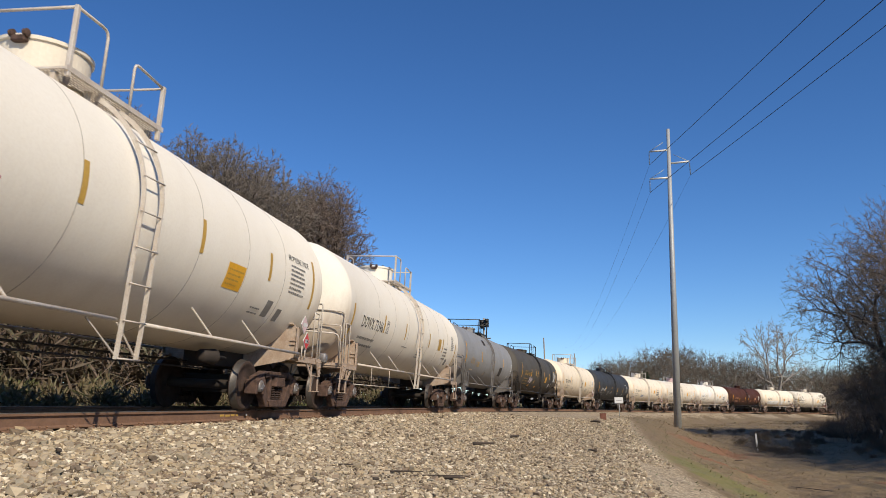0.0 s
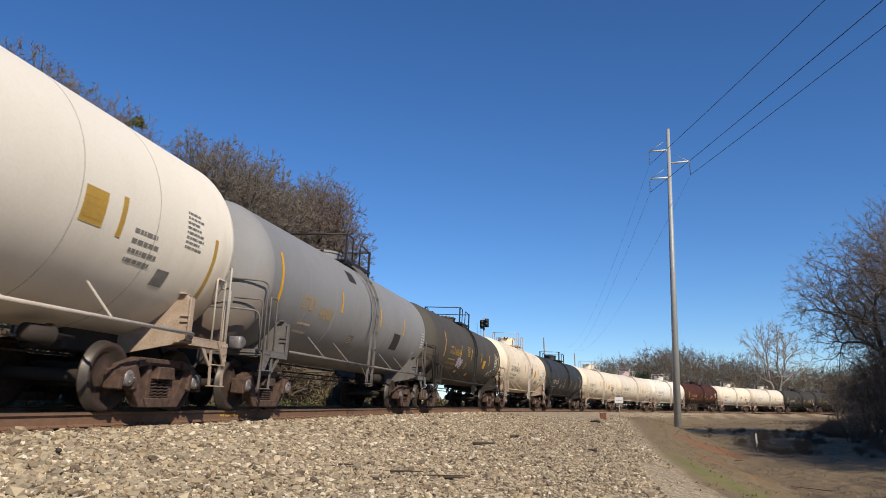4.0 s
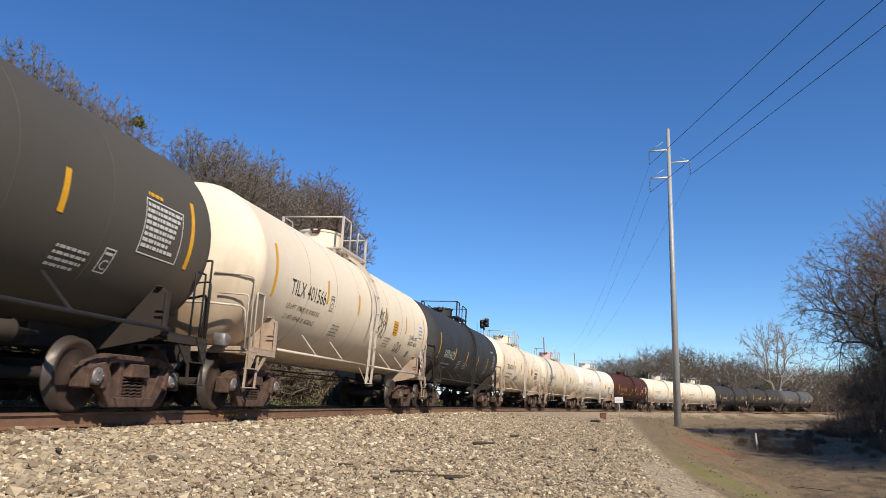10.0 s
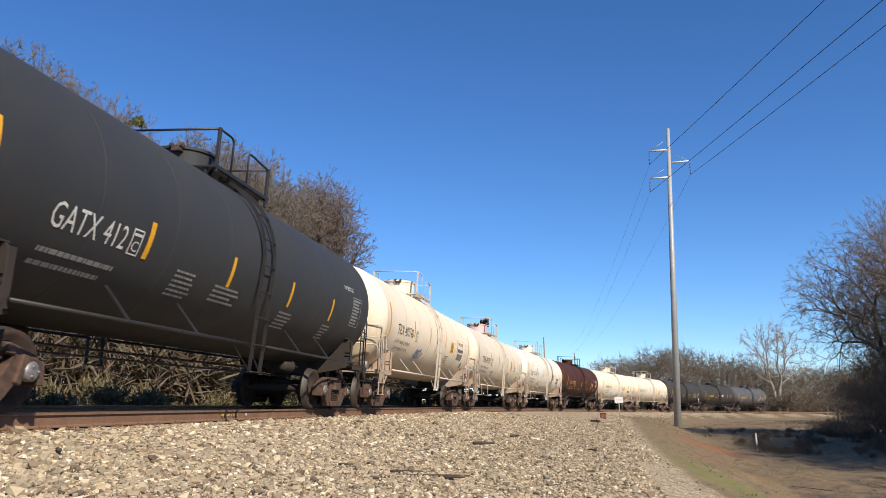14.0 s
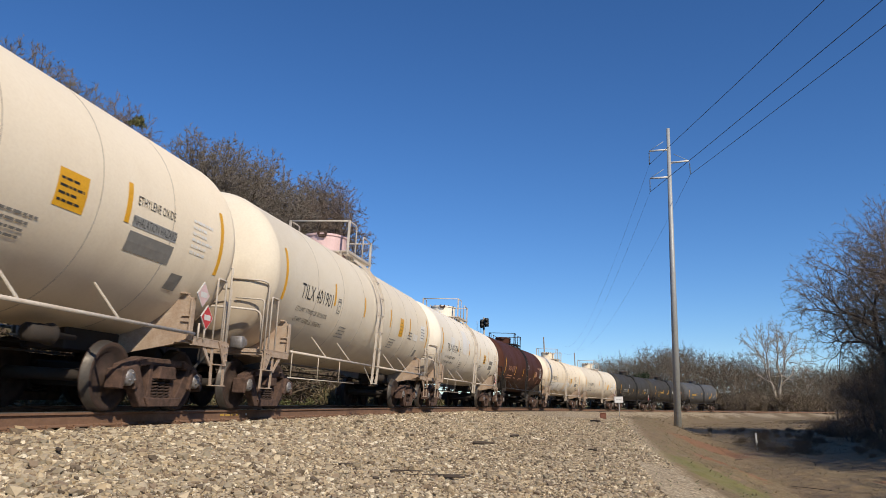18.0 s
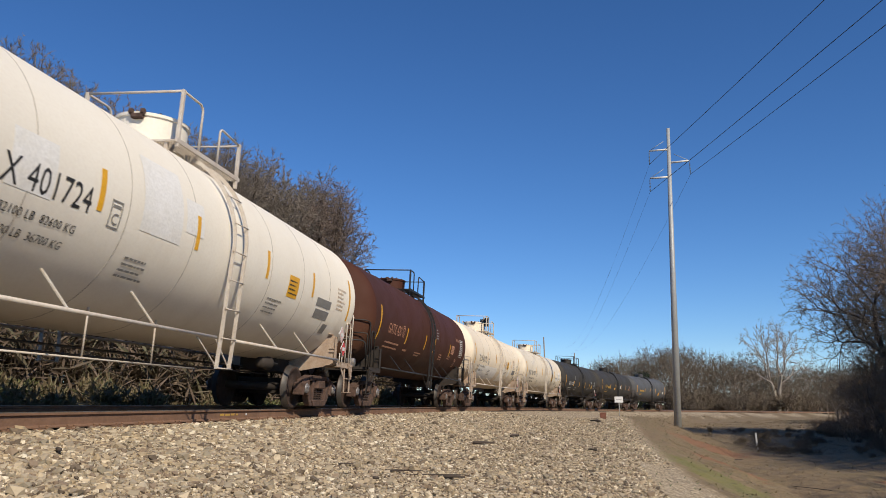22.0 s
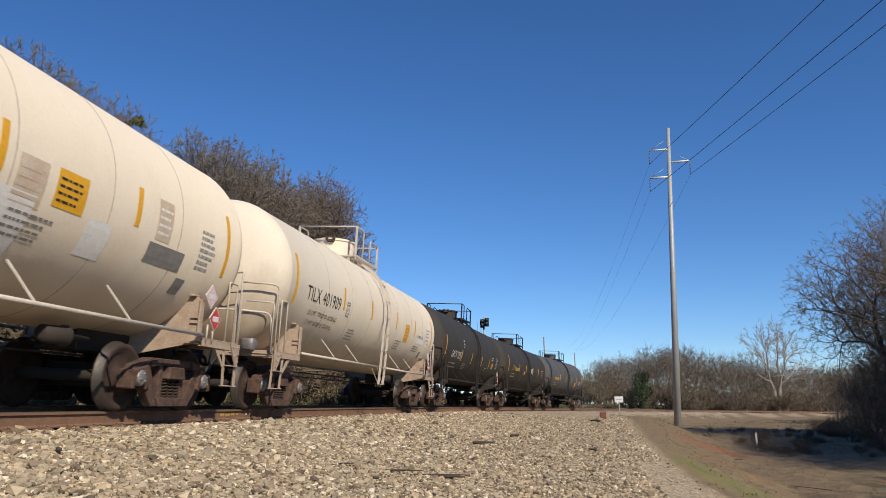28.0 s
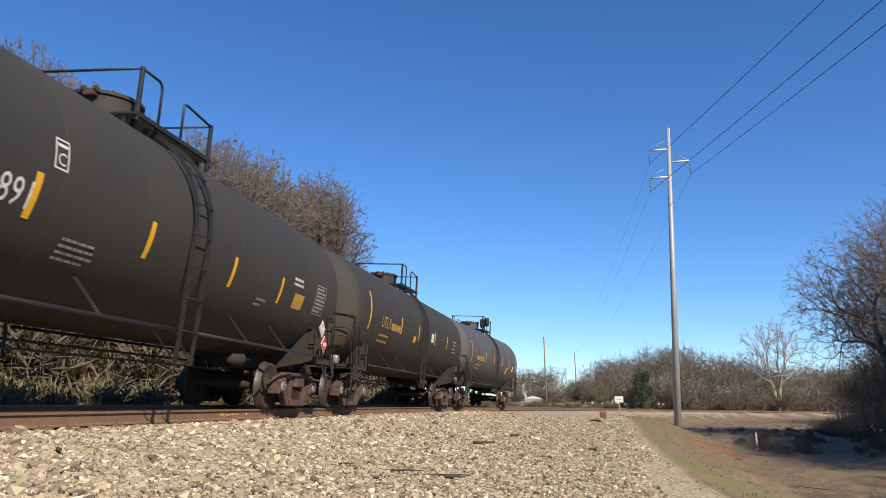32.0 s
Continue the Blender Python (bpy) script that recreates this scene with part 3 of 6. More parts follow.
def paint_mark(car, kind, *a):
    """One painted mark on the near flank: lettering, small print, a patch, a plate outline or a scrawl."""
    if kind == "text":
        text, u, v, width, cap, mat = a
        bm = words(text, cap / 0.70)
        xs = [q.co.x for q in bm.verts]
        f = width / (max(xs) - min(xs))
        for q in bm.verts:
            q.co.x = u + (q.co.x - min(xs)) * f
            q.co.y += v
        sliced(bm)
        wrap(bm, 0.006)
        tagged(part("lettering", bm, M[mat], car, "", False), "", "", "", "stuff" if cap < 0.15 else "")
    elif kind == "bars":
        u, v, w, rows, pitch, h, mat = a
        bars(car, u, v, w, rows, pitch, h, M[mat], int(abs(u * 100 + v * 10)))
    elif kind == "patch":
        u0, u1, v0, v1, mat = a
        part("paint_patch", sheet(u0, u1, v0, v1, 0.004), M[mat], car, "", False)
    elif kind == "sign":
        u, v, w, h, mat, ink = a
        part("decal", sheet(u - w / 2, u + w / 2, v - h / 2, v + h / 2, 0.004), M[mat], car, "", False)
        bars(car, u - w * 0.42, v + h * 0.22, w * 0.85, 4, h * 0.19, h * 0.09, M[ink], int(abs(u * 77)), "decal_print")
    elif kind == "plate":
        u, v, mat = a
        bm = bmesh.new()
        for x0, x1, y0, y1 in ((-0.11, 0.11, 0.15, 0.17), (-0.11, 0.11, -0.17, -0.15), (-0.11, -0.09, -0.15, 0.15), (0.09, 0.11, -0.15, 0.15), (-0.08, 0.08, 0.08, 0.115)):
            bm.faces.new([bm.verts.new(c) for c in ((u + x0, v + y0, 0), (u + x1, v + y0, 0), (u + x1, v + y1, 0), (u + x0, v + y1, 0))])
        sliced(bm)
        wrap(bm, 0.006)
        p = part("outline_plate", bm, M[mat], car, "", False)
        bm = words("C", 0.2)
        for q in bm.verts:
            q.co = Vector((q.co.x + u - 0.07, q.co.y + v - 0.12, 0))
        wrap(bm, 0.006)
        part("letter", bm, M[mat], p, "", False)
    elif kind == "table":
        u0, u1, v0, v1, mat = a
        bm = bmesh.new()
        e = 0.018
        for x0, x1, y0, y1 in ((u0, u1, v1 - e, v1), (u0, u1, v0, v0 + e), (u0, u0 + e, v0 + e, v1 - e), (u1 - e, u1, v0 + e, v1 - e)):
            bm.faces.new([bm.verts.new(c) for c in ((x0, y0, 0), (x1, y0, 0), (x1, y1, 0), (x0, y1, 0))])
        sliced(bm)
        wrap(bm, 0.006)
        part("table_border", bm, M[mat], car, "", False)
        n = max(3, int((v1 - v0 - 0.06) / 0.078))
        bars(car, u0 + 0.04, v1 - 0.10, (u1 - u0 - 0.08), n, 0.078, 0.062, M[mat], int(u0 * 50), "table_print")
    elif kind == "strokes":
        lines, thick, mat = a
        bm = bmesh.new()
        for pts in lines:
            for (xa, ya), (xb, yb) in zip(pts, pts[1:]):
                q = Vector((ya - yb, xb - xa, 0)).normalized() * thick / 2
                A, B = Vector((xa, ya, 0)), Vector((xb, yb, 0))
                bm.faces.new([bm.verts.new(c) for c in (A - q, B - q, B + q, A + q)])
        sliced(bm)
        wrap(bm, 0.007)
        part("graffiti", bm, M[mat], car, "", False)
    elif kind == "scrawl":
        u, v, w, h, thick, mat, seed = a
        r = random.Random(seed)
        bm = bmesh.new()
        for row in range(max(1, round(h / 0.45))):
            x = u
            while x < u + w:
                cw, ch = r.uniform(0.12, 0.26), min(h, 0.42) * r.uniform(0.7, 1.1)
                y0 = v - row * 0.42 + r.uniform(-0.05, 0.05)
                n, ph, turns = 14, r.uniform(0, 6.28), r.choice((0.7, 1.0, 1.4))
                pts = [(x + cw * (0.5 + 0.5 * math.cos(ph + turns * 6.28 * k / n)), y0 + ch * (0.5 + 0.5 * math.sin(ph * 1.7 + turns * r.choice((5.9, 6.28)) * k / n))) for k in range(n + 1)]
                for (xa, ya), (xb, yb) in zip(pts, pts[1:]):
                    d = Vector((xb - xa, yb - ya, 0))
                    if d.length < 1e-4:
                        continue
                    q = Vector((-d.y, d.x, 0)).normalized() * thick / 2
                    A, B = Vector((xa, ya, 0)), Vector((xb, yb, 0))
                    bm.faces.new([bm.verts.new(c) for c in (A - q, B - q, B + q, A + q)])
                x += cw * 0.85
        wrap(bm, 0.007)
        part("graffiti", bm, M[mat], car, "", False)


def tank_car(spec):
    """One car, its middle at the origin, its length over couplers given; -y is the side towards the camera, -x leads."""
    global R, ZC
    R, ZC = spec.get("radius", 1.53), spec.get("axis", 2.57)
    L = spec["length"]
    half = L / 2 - 0.32 - spec.get("inset", 0.0)
    tc = L / 2 - 1.88 - spec.get("inset", 0.0)    # truck centres
    pipe, trim, paint = M[spec["pipe"]], M[spec["trim"]], spec["paint"]
    car = tagged(new("tank_car"), spec["label"], "tank car", "freight train of tank cars")
    part("tank", tank_mesh(half, paint), None, car)
    for u in (-4.5, -2.85, -1.25, 1.5, 3.1, 4.7):
        bm = lathe(bmesh.new(), [(u - 0.008, R - 0.01), (u - 0.005, R + 0.003), (u + 0.005, R + 0.003), (u + 0.008, R - 0.01)], "x", 56, (0, 0, ZC))
        part("weld_seam", bm, M["seam"] if spec["pipe"] == "pipewhite" else paint, car)
    # stub sills, bolster saddles and couplers
    for sx in (-1, 1):
        bm = bmesh.new()
        box(bm, (min(sx * (tc - 1.2), sx * (L / 2 - 0.55)), -0.33, 0.78), (max(sx * (tc - 1.2), sx * (L / 2 - 0.55)), 0.33, 1.12), 0.02)
        part("stub_sill", bm, M["grime"], car, "", False)
        for sy in (-1, 1):
            bm = bmesh.new()
            # saddle plate from the sill up to the flank
            prof = [(0.3, 0.78), (1.24, 0.98), (1.40, 1.06), (1.42, 1.62), (1.36, 1.70)] + [(abs(skin(0, z).y) - 0.01, z) for z in (1.70, 1.55, 1.42, 1.3, 1.22)] + [(0.3, 1.2)]
            a = [bm.verts.new((sx * tc - 0.02, sy * y, z)) for y, z in prof]
            b = [bm.verts.new((sx * tc + 0.02, sy * y, z)) for y, z in prof]
            bm.faces.new(a)
            bm.faces.new(b[::-1])
            for k in range(len(a)):
                bm.faces.new((a[k], b[k], b[(k + 1) % len(a)], a[(k + 1) % len(a)]))
            box(bm, (sx * tc - 0.12, min(sy * 1.25, sy * 1.40), 1.0), (sx * tc + 0.12, max(sy * 1.25, sy * 1.40), 1.03))
            box(bm, (sx * tc - 0.055, min(sy * 1.425, sy * 1.45), 1.04), (sx * tc + 0.055, max(sy * 1.425, sy * 1.45), 1.66), 0.004)
            box(bm, (sx * tc - 0.10, min(sy * 1.27, sy * 1.36), 1.70), (sx * tc + 0.05, max(sy * 1.27, sy * 1.36), 1.725), 0.004)
            # jacking pad let into the web
            box(bm, (sx * tc - 0.05, min(sy * 1.30, sy * 1.42), 1.30), (sx * tc + 0.05, max(sy * 1.30, sy * 1.42), 1.33))
            box(bm, (sx * tc - 0.05, min(sy * 1.30, sy * 1.42), 1.38), (sx * tc + 0.05, max(sy * 1.30, sy * 1.42), 1.40))
            bmesh.ops.recalc_face_normals(bm, faces=bm.faces)
            part("bolster_plate", bm, trim, car, "", False)
        # end platform, steps and grab irons
        xe = sx * (L / 2 - 0.78)
        xi = sx * (tc + 0.05)
        for sy in (-1, 1):
            bm = bmesh.new()
            lo, hi = sorted((xi, xe)), sorted((sy * 0.55, sy * 1.46))
            box(bm, (lo[0], hi[0], 1.03), (lo[1], hi[1], 1.05), 0.004)
            for z in (0.975, 1.085):
                box(bm, (lo[0], min(sy * 1.42, sy * 1.49), z), (lo[1], max(sy * 1.42, sy * 1.49), z + 0.014))
            box(bm, (lo[0], min(sy * 1.47, sy * 1.485), 0.98), (lo[1], max(sy * 1.47, sy * 1.485), 1.09))
            part("end_platform", bm, trim, car, "", False)
            y = sy * 1.46
            # gusset under the corner and a knee brace back to the bolster
            bm = slab(bmesh.new(), [(xe + sx * 0.04, 1.08), (xe - sx * 0.30, 1.08), (xe - sx * 0.06, 0.74), (xe + sx * 0.02, 0.74)], y - 0.012 + sy * 0.035, y + 0.012 + sy * 0.035)
            for gx, gz in ((0.0, 1.03), (-0.1, 1.02), (-0.2, 1.03), (-0.02, 0.92), (-0.09, 0.90), (-0.01, 0.80)):
                lathe(bm, [(-0.012, 0.014), (0.012, 0.012)], "y", 6, (xe + sx * gx, y + sy * 0.055, gz))
            part("corner_gusset", bm, trim, car, "", False)
            bm = slab(bmesh.new(), [(xe - sx * 0.46, 0.70), (xe - sx * 0.40, 0.70), (xe - sx * 0.66, 1.0), (xe - sx * 0.78, 1.0)], y - 0.01, y + 0.01)
            part("knee_brace", bm, trim, car, "", False)
            step = part("sill_step", bmesh.new(), trim, car, "", False)
            bm = bmesh.new()
            for u, lean in ((xe, 0.05), (xe - sx * 0.42, 0.06)):
                slab(bm, [(u - 0.032, 1.03), (u + 0.032, 1.03), (u + 0.032 + sx * lean, 0.40), (u - 0.032 + sx * lean, 0.40)], y - 0.008, y + 0.008)
            step.data = finish(bm, "sill_step", trim, False)
            for z, lean in ((0.40, 0.05), (0.72, 0.028)):
                q = sorted((xe + sx * lean, xe - sx * (0.42 - lean)))
                bm = box(bmesh.new(), (q[0], y - 0.05, z), (q[1], y + 0.05, z + 0.018), 0.004)
                part("tread", bm, trim, step, "", False)
            rod(car, [(xe, y, 1.06), (xe, y, 2.28), (xe + sx * 0.14, y * 0.95, 2.32), (xe + sx * 0.36, y * 0.60, 2.32)], 0.017, pipe, "grab_iron", "", 0.14)
            rod(car, [(xe - sx * 0.16, y, 1.06), (xe - sx * 0.16, y, 2.05), (xe - sx * 0.44, y, 2.05), (xe - sx * 0.44, y, 1.06)], 0.016, pipe, "grab_iron", "", 0.03)
            rod(car, [(xe + sx * 0.10, y * 0.98, 1.06), (xe + sx * 0.10, y * 0.98, 1.98), (xe + sx * 0.30, y * 0.66, 1.98)], 0.014, pipe, "grab_iron", "", 0.08)
        rod(car, [(xe + sx * 0.02, -1.40, 1.06), (xe + sx * 0.10, -1.38, 1.78), (sx * (L / 2 - 0.22), -0.9, 1.78), (sx * (L / 2 - 0.22), 0.9, 1.78), (xe + sx * 0.10, 1.38, 1.78), (xe + sx * 0.02, 1.40, 1.06)], 0.02, pipe, "end_handrail", "", 0.15)
        bm = box(bmesh.new(), (min(sx * (L / 2 - 0.95), sx * (L / 2 - 0.80)), -1.48, 0.98), (max(sx * (L / 2 - 0.95), sx * (L / 2 - 0.80)), 1.48, 1.10), 0.01)
        part("end_sill", bm, trim, car, "", False)
        bm = bmesh.new()
        box(bm, (min(sx * (L / 2 - 0.85), sx * (L / 2 - 0.2)), -0.08, 0.80), (max(sx * (L / 2 - 0.85), sx * (L / 2 - 0.2)), 0.08, 0.98), 0.02)
        box(bm, (min(sx * (L / 2 - 0.26), sx * (L / 2 + 0.05)), -0.14, 0.76), (max(sx * (L / 2 - 0.26), sx * (L / 2 + 0.05)), 0.16, 1.04), 0.05)
        part("coupler", bm, M["rust"], car, "", False)
        rod(car, [(sx * (L / 2 - 0.75), -0.35, 0.95), (sx * (L / 2 - 0.45), -0.36, 0.75), (sx * (L / 2 - 0.15), -0.30, 0.42), (sx * L / 2, -0.2, 0.38)], 0.026, M["rubber"], "air_hose", "", 0.15)
    bm = bmesh.new()
    box(bm, (-L / 2 + 0.50, -1.15, 1.08), (-L / 2 + 0.66, -0.92, 1.30), 0.02)
    lathe(bm, [(-0.10, 0.05), (-0.08, 0.085), (0.08, 0.085), (0.10, 0.05)], "y", 10, (-L / 2 + 0.78, -1.0, 1.20))
    part("brake_valve", bm, M["bearing"], car, "grey brake valve")
    # long side rails with their struts
    lad = spec.get("ladder", 0.0)
    for sy in (-1, 1):
        for a, b in ((-tc, lad - 0.26), (lad + 0.26, tc)):
            rod(car, [(a, sy * 1.5, 1.13), (b, sy * 1.5, 1.13)], 0.027, pipe, "side_handrail", "", 0, 7)
        for u in (-tc * 0.66, -tc * 0.36, tc * 0.36, tc * 0.66):
            p = skin(u, 1.56, 0.0, sy)
            bm = bmesh.new()
            q = Vector((u + 0.08, sy * 1.5, 1.12))
            d = Vector((0.016 if spec["pipe"] == "pipewhite" else 0.03, 0, 0))
            vs = [bm.verts.new(c) for c in (p - d, p + d, q + d, q - d)]
            vs2 = [bm.verts.new(c + Vector((0, sy * 0.012, 0.012))) for c in (p - d, p + d, q + d, q - d)]
            bm.faces.new(vs)
            bm.faces.new(vs2[::-1])
            for k in range(4):
                bm.faces.new((vs[k], vs2[k], vs2[(k + 1) % 4], vs[(k + 1) % 4]))
            bmesh.ops.recalc_face_normals(bm, faces=bm.faces)
            part("strut", bm, pipe, car, "", False)
        # ladder: stringers round the flank and down to the low step
        ladder = part("ladder", bmesh.new(), pipe, car, "")
        bm = bmesh.new()
        for u in (lad - 0.21, lad + 0.21):
            flat_bar(bm, [Vector((p.x, p.y * (-sy), p.z)) for p in arc_down(u, ZC + R - 0.06, ZC, 0.12, 14)] + [Vector((u, sy * (R + 0.10), 2.2)), Vector((u, sy * (R + 0.06), 1.13)), Vector((u, sy * (R + 0.03), 0.66))], 0.008, 0.062, sy)
            tube(bm, [(u, sy * 1.50, 0.72), (u - 0.55 if u < lad else u - 0.38, sy * 1.46, 1.10)], 0.013, 5)
        ladder.data = finish(bm, "ladder", pipe, False)
        z = 0.67
        while z < ZC + R - 0.3:
            y = abs(skin(0, z, 0.12).y) if z > ZC else R + 0.10 - max(0, 2.2 - z) * 0.04
            rung = part("rung", shared("rung" + spec["pipe"], lambda: finish(tube(bmesh.new(), [(-0.24, 0, 0), (0.24, 0, 0)], 0.011, 6), "rung", pipe)), None, ladder)
            rung.location = (lad, sy * y, z)
            z += 0.455
    # top platform, its rails and the housing
    zt = ZC + R
    pale = spec["pipe"] == "pipewhite"
    end = 1.10 if pale else 1.24
    tall, rear, front = (0.80, 0.60, -0.90) if pale else (0.66, 0.56, -0.80)
    zd = zt - spec.get("deck_drop", 0.0)
    deck = part("walkway", bmesh.new(), M[spec.get("deck", "pipewhite")], car, "steel grating walkway", False)
    bm = bmesh.new()
    for sy in (-1, 1):
        lo, hi = sorted((sy * 0.48, sy * 0.86))
        for k in range(9):
            y = lo + (hi - lo) * k / 8
            box(bm, (front - 0.06, y - 0.006, zd - 0.045), (end + 0.06, y + 0.006, zd - 0.012))
        for k in range(30):
            u = front - 0.06 + (end - front + 0.12) * k / 29
            box(bm, (u - 0.005, lo, zd - 0.04), (u + 0.005, hi, zd - 0.014))
        box(bm, (front - 0.07, hi - 0.012 if sy > 0 else lo - 0.012, zd - 0.055), (end + 0.08, hi + 0.012 if sy > 0 else lo + 0.012, zd + 0.012))
        for u in (front, -0.27, 0.36, end):
            box(bm, (u - 0.03, sy * 0.66 - 0.03, zd - 0.36), (u + 0.03, sy * 0.66 + 0.03, zd - 0.045))
    for u in (front - 0.06, end - 0.22):
        box(bm, (u, -0.47, zd - 0.045), (u + 0.28, 0.47, zd - 0.012))
    rails = M[spec.get("rails", spec["pipe"])]
    deck.data = finish(bm, "walkway", M[spec.get("deck", "pipewhite")], False)
    for sy in (-1, 1):
        y = sy * 0.84
        rail = rod(car, [(front, y, zd + tall), (-0.27, y, zd + tall), (-0.27, y, zd - 0.05)], 0.021, rails, "top_handrail", "", 0.13)
        part("post", box(bmesh.new(), (front - 0.028, y - 0.028, zd - 0.12), (front + 0.028, y + 0.028, zd + tall + 0.02), 0.005), rails, rail, "", False)
        rail2 = rod(car, [(0.36, y, zd - 0.05), (0.36, y, zd + rear + 0.06), (end, y, zd + rear)], 0.021, rails, "top_handrail", "", 0.11)
        part("post", box(bmesh.new(), (end - 0.032, y - 0.028, zd - 0.20), (end + 0.032, y + 0.028, zd + rear + 0.03), 0.005), rails, rail2, "", False)
    rod(car, [(front, -0.84, zd + tall), (front, 0.84, zd + tall)], 0.021, rails, "cross_rail")
    rod(car, [(end, -0.84, zd + rear), (end, 0.84, zd + rear)], 0.018, rails, "cross_rail")
    bm = bmesh.new()
    rr, hh = (0.56, 0.50) if pale else (0.50, spec.get("low_dome", 0.38))
    lathe(bm, [(-0.2, rr), (hh - 0.08, rr), (hh - 0.07, rr + 0.03), (hh - 0.02, rr + 0.03), (hh, rr - 0.04), (hh + 0.04, 0.12)], "z", 44, (-0.32, 0, zt))
    dome = part("valve_housing", bm, spec["dome"], car, "", False)
    bm = bmesh.new()
    for dy in (-0.1, 0.1):
        lathe(bm, [(-0.03, 0.02), (-0.025, 0.05), (0.025, 0.05), (0.03, 0.02)], "y", 10, (-0.32 - rr - 0.05, dy - 0.1, zt + hh - 0.03))
    box(bm, (-0.32 - rr - 0.08, -0.2, zt + hh - 0.14), (-0.32 - rr + 0.02, 0.0, zt + hh - 0.06), 0.015)
    part("hatch_hinge", bm, M["dustrust"], dome, "", False)
    for k in range(8):
        q = k * 0.7854
        bolt = part("bolt", shared("bolt", lambda: finish(lathe(bmesh.new(), [(0.0, 0.022), (0.035, 0.02)], "z", 6), "bolt", M["dustrust"], False)), None, dome)
        bolt.location = (-0.32 + (rr - 0.1) * math.cos(q), (rr - 0.1) * math.sin(q), zt + hh + 0.005)
    # belly: brake cylinder, reservoir and rods
    bm = bmesh.new()
    lathe(bm, [(tc - 2.3, 0.05), (tc - 2.28, 0.11), (tc - 1.95, 0.12), (tc - 1.9, 0.14), (tc - 1.87, 0.14), (tc - 1.86, 0.05), (tc - 1.4, 0.03)], "x", 14, (0, -0.62, 0.92))
    part("brake_cylinder", bm, M["grime"], car)
    bm = bmesh.new()
    lathe(bm, [(-tc + 1.5, 0.03), (-tc + 1.55, 0.2), (-tc + 2.5, 0.2), (-tc + 2.55, 0.03)], "x", 14, (0, 0.5, 0.92))
    part("air_reservoir", bm, M["grime"], car)
    rod(car, [(-tc + 0.8, -0.2, 0.72), (tc - 0.8, -0.2, 0.72)], 0.016, M["grime"], "brake_rod")
    rod(car, [(-tc + 0.8, 0.25, 0.85), (tc - 0.8, 0.25, 0.85)], 0.02, M["grime"], "brake_pipe")
    if spec.get("low_pipe"):
        low = rod(car, [(-tc + 1.1, -0.86, 0.66), (lad + 0.35, -0.86, 0.66)], 0.013, pipe, "low_pipe")
        for u in (-tc + 1.6, -tc + 3.2, -0.9):
            rod(low, [(u, -0.86, 0.66), (u, -0.86, 1.30)], 0.012, pipe, "hanger")
    # yellow edge strips and all painted marks
    for u in spec["strips"]:
        tall = abs(u) > 5.4
        sv = spec.get("tall_v", -0.08) if tall else spec.get("strip_v", 0.0)
        bm = sheet(u - 0.05, u + 0.05, (-0.45 if tall else -0.29) + sv, (0.55 if tall else 0.21) + sv)
        part("reflective_strip", bm, M[spec.get("strip_mat", "yellow")], car, "", False)
    for mark in spec["marks"]:
        paint_mark(car, *mark)
    # diamond placards on both ends of the flank
    for u in (tc + 0.30, tc + 0.12):
        if spec.get("placard"):
            white_one = u < tc + 0.2
            bm = bmesh.new()
            d = 0.19
            c = Vector((u, -1.52, 1.40 if not white_one else 1.72))
            vs = [bm.verts.new(c + Vector(v)) for v in ((-d, 0, 0), (0, 0, -d), (d, 0, 0), (0, 0, d))]
            bm.faces.new(vs)
            made = bmesh.ops.extrude_face_region(bm, geom=bm.faces[:])["geom"]
            bmesh.ops.translate(bm, vec=(0, 0.012, 0), verts=[g for g in made if isinstance(g, bmesh.types.BMVert)])
            bmesh.ops.recalc_face_normals(bm, faces=bm.faces)
            pl = part("placard", bm, M["white"], car, "pale hazard diamond placard" if white_one else "white and red hazard diamond placard", False)
            bm = bmesh.new()
            d = 0.172
            bm.faces.new([bm.verts.new(c + Vector((0, -0.004, 0)) + Vector(v)) for v in ((-d, 0, 0), (0, 0, -d), (d, 0, 0), (0, 0, d))])
            part("field", bm, M["pink" if white_one else "red"], pl, "", False)
            bm = words("1280", 0.10, condense=0.85) if spec["placard"] == "1280" and not white_one else None
            bm2 = bmesh.new()
            bm2.faces.new([bm2.verts.new(c + Vector(v)) for v in ((-0.10, -0.008, -0.04), (0.10, -0.008, -0.04), (0.10, -0.008, 0.04), (-0.10, -0.008, 0.04))])
            part("number_panel", bm2, M["white"], pl, "", False)
            if bm:
                for v in bm.verts:
                    v.co = c + Vector((v.co.x - 0.095, -0.012, v.co.y - 0.035))
                part("number", bm, M["black"], pl, "", False)
            rod(car, [(u, -1.50, 1.05), (u, -1.50, 1.3)], 0.015, pipe, "placard_stem")
    sets = build_truck(car, -tc, False) + build_truck(car, tc, True)
    CARS.append((car, spec, tc, sets))
    return car


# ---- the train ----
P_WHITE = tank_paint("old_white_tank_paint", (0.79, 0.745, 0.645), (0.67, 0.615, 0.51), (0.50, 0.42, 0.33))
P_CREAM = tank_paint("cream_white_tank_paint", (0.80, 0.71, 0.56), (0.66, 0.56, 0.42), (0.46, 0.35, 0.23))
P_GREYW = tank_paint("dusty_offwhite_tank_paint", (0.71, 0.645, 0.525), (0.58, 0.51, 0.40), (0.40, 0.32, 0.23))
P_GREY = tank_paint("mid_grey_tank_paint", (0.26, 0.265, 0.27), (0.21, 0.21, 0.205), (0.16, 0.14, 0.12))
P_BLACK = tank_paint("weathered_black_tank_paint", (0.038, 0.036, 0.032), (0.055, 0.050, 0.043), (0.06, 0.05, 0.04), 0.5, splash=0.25)
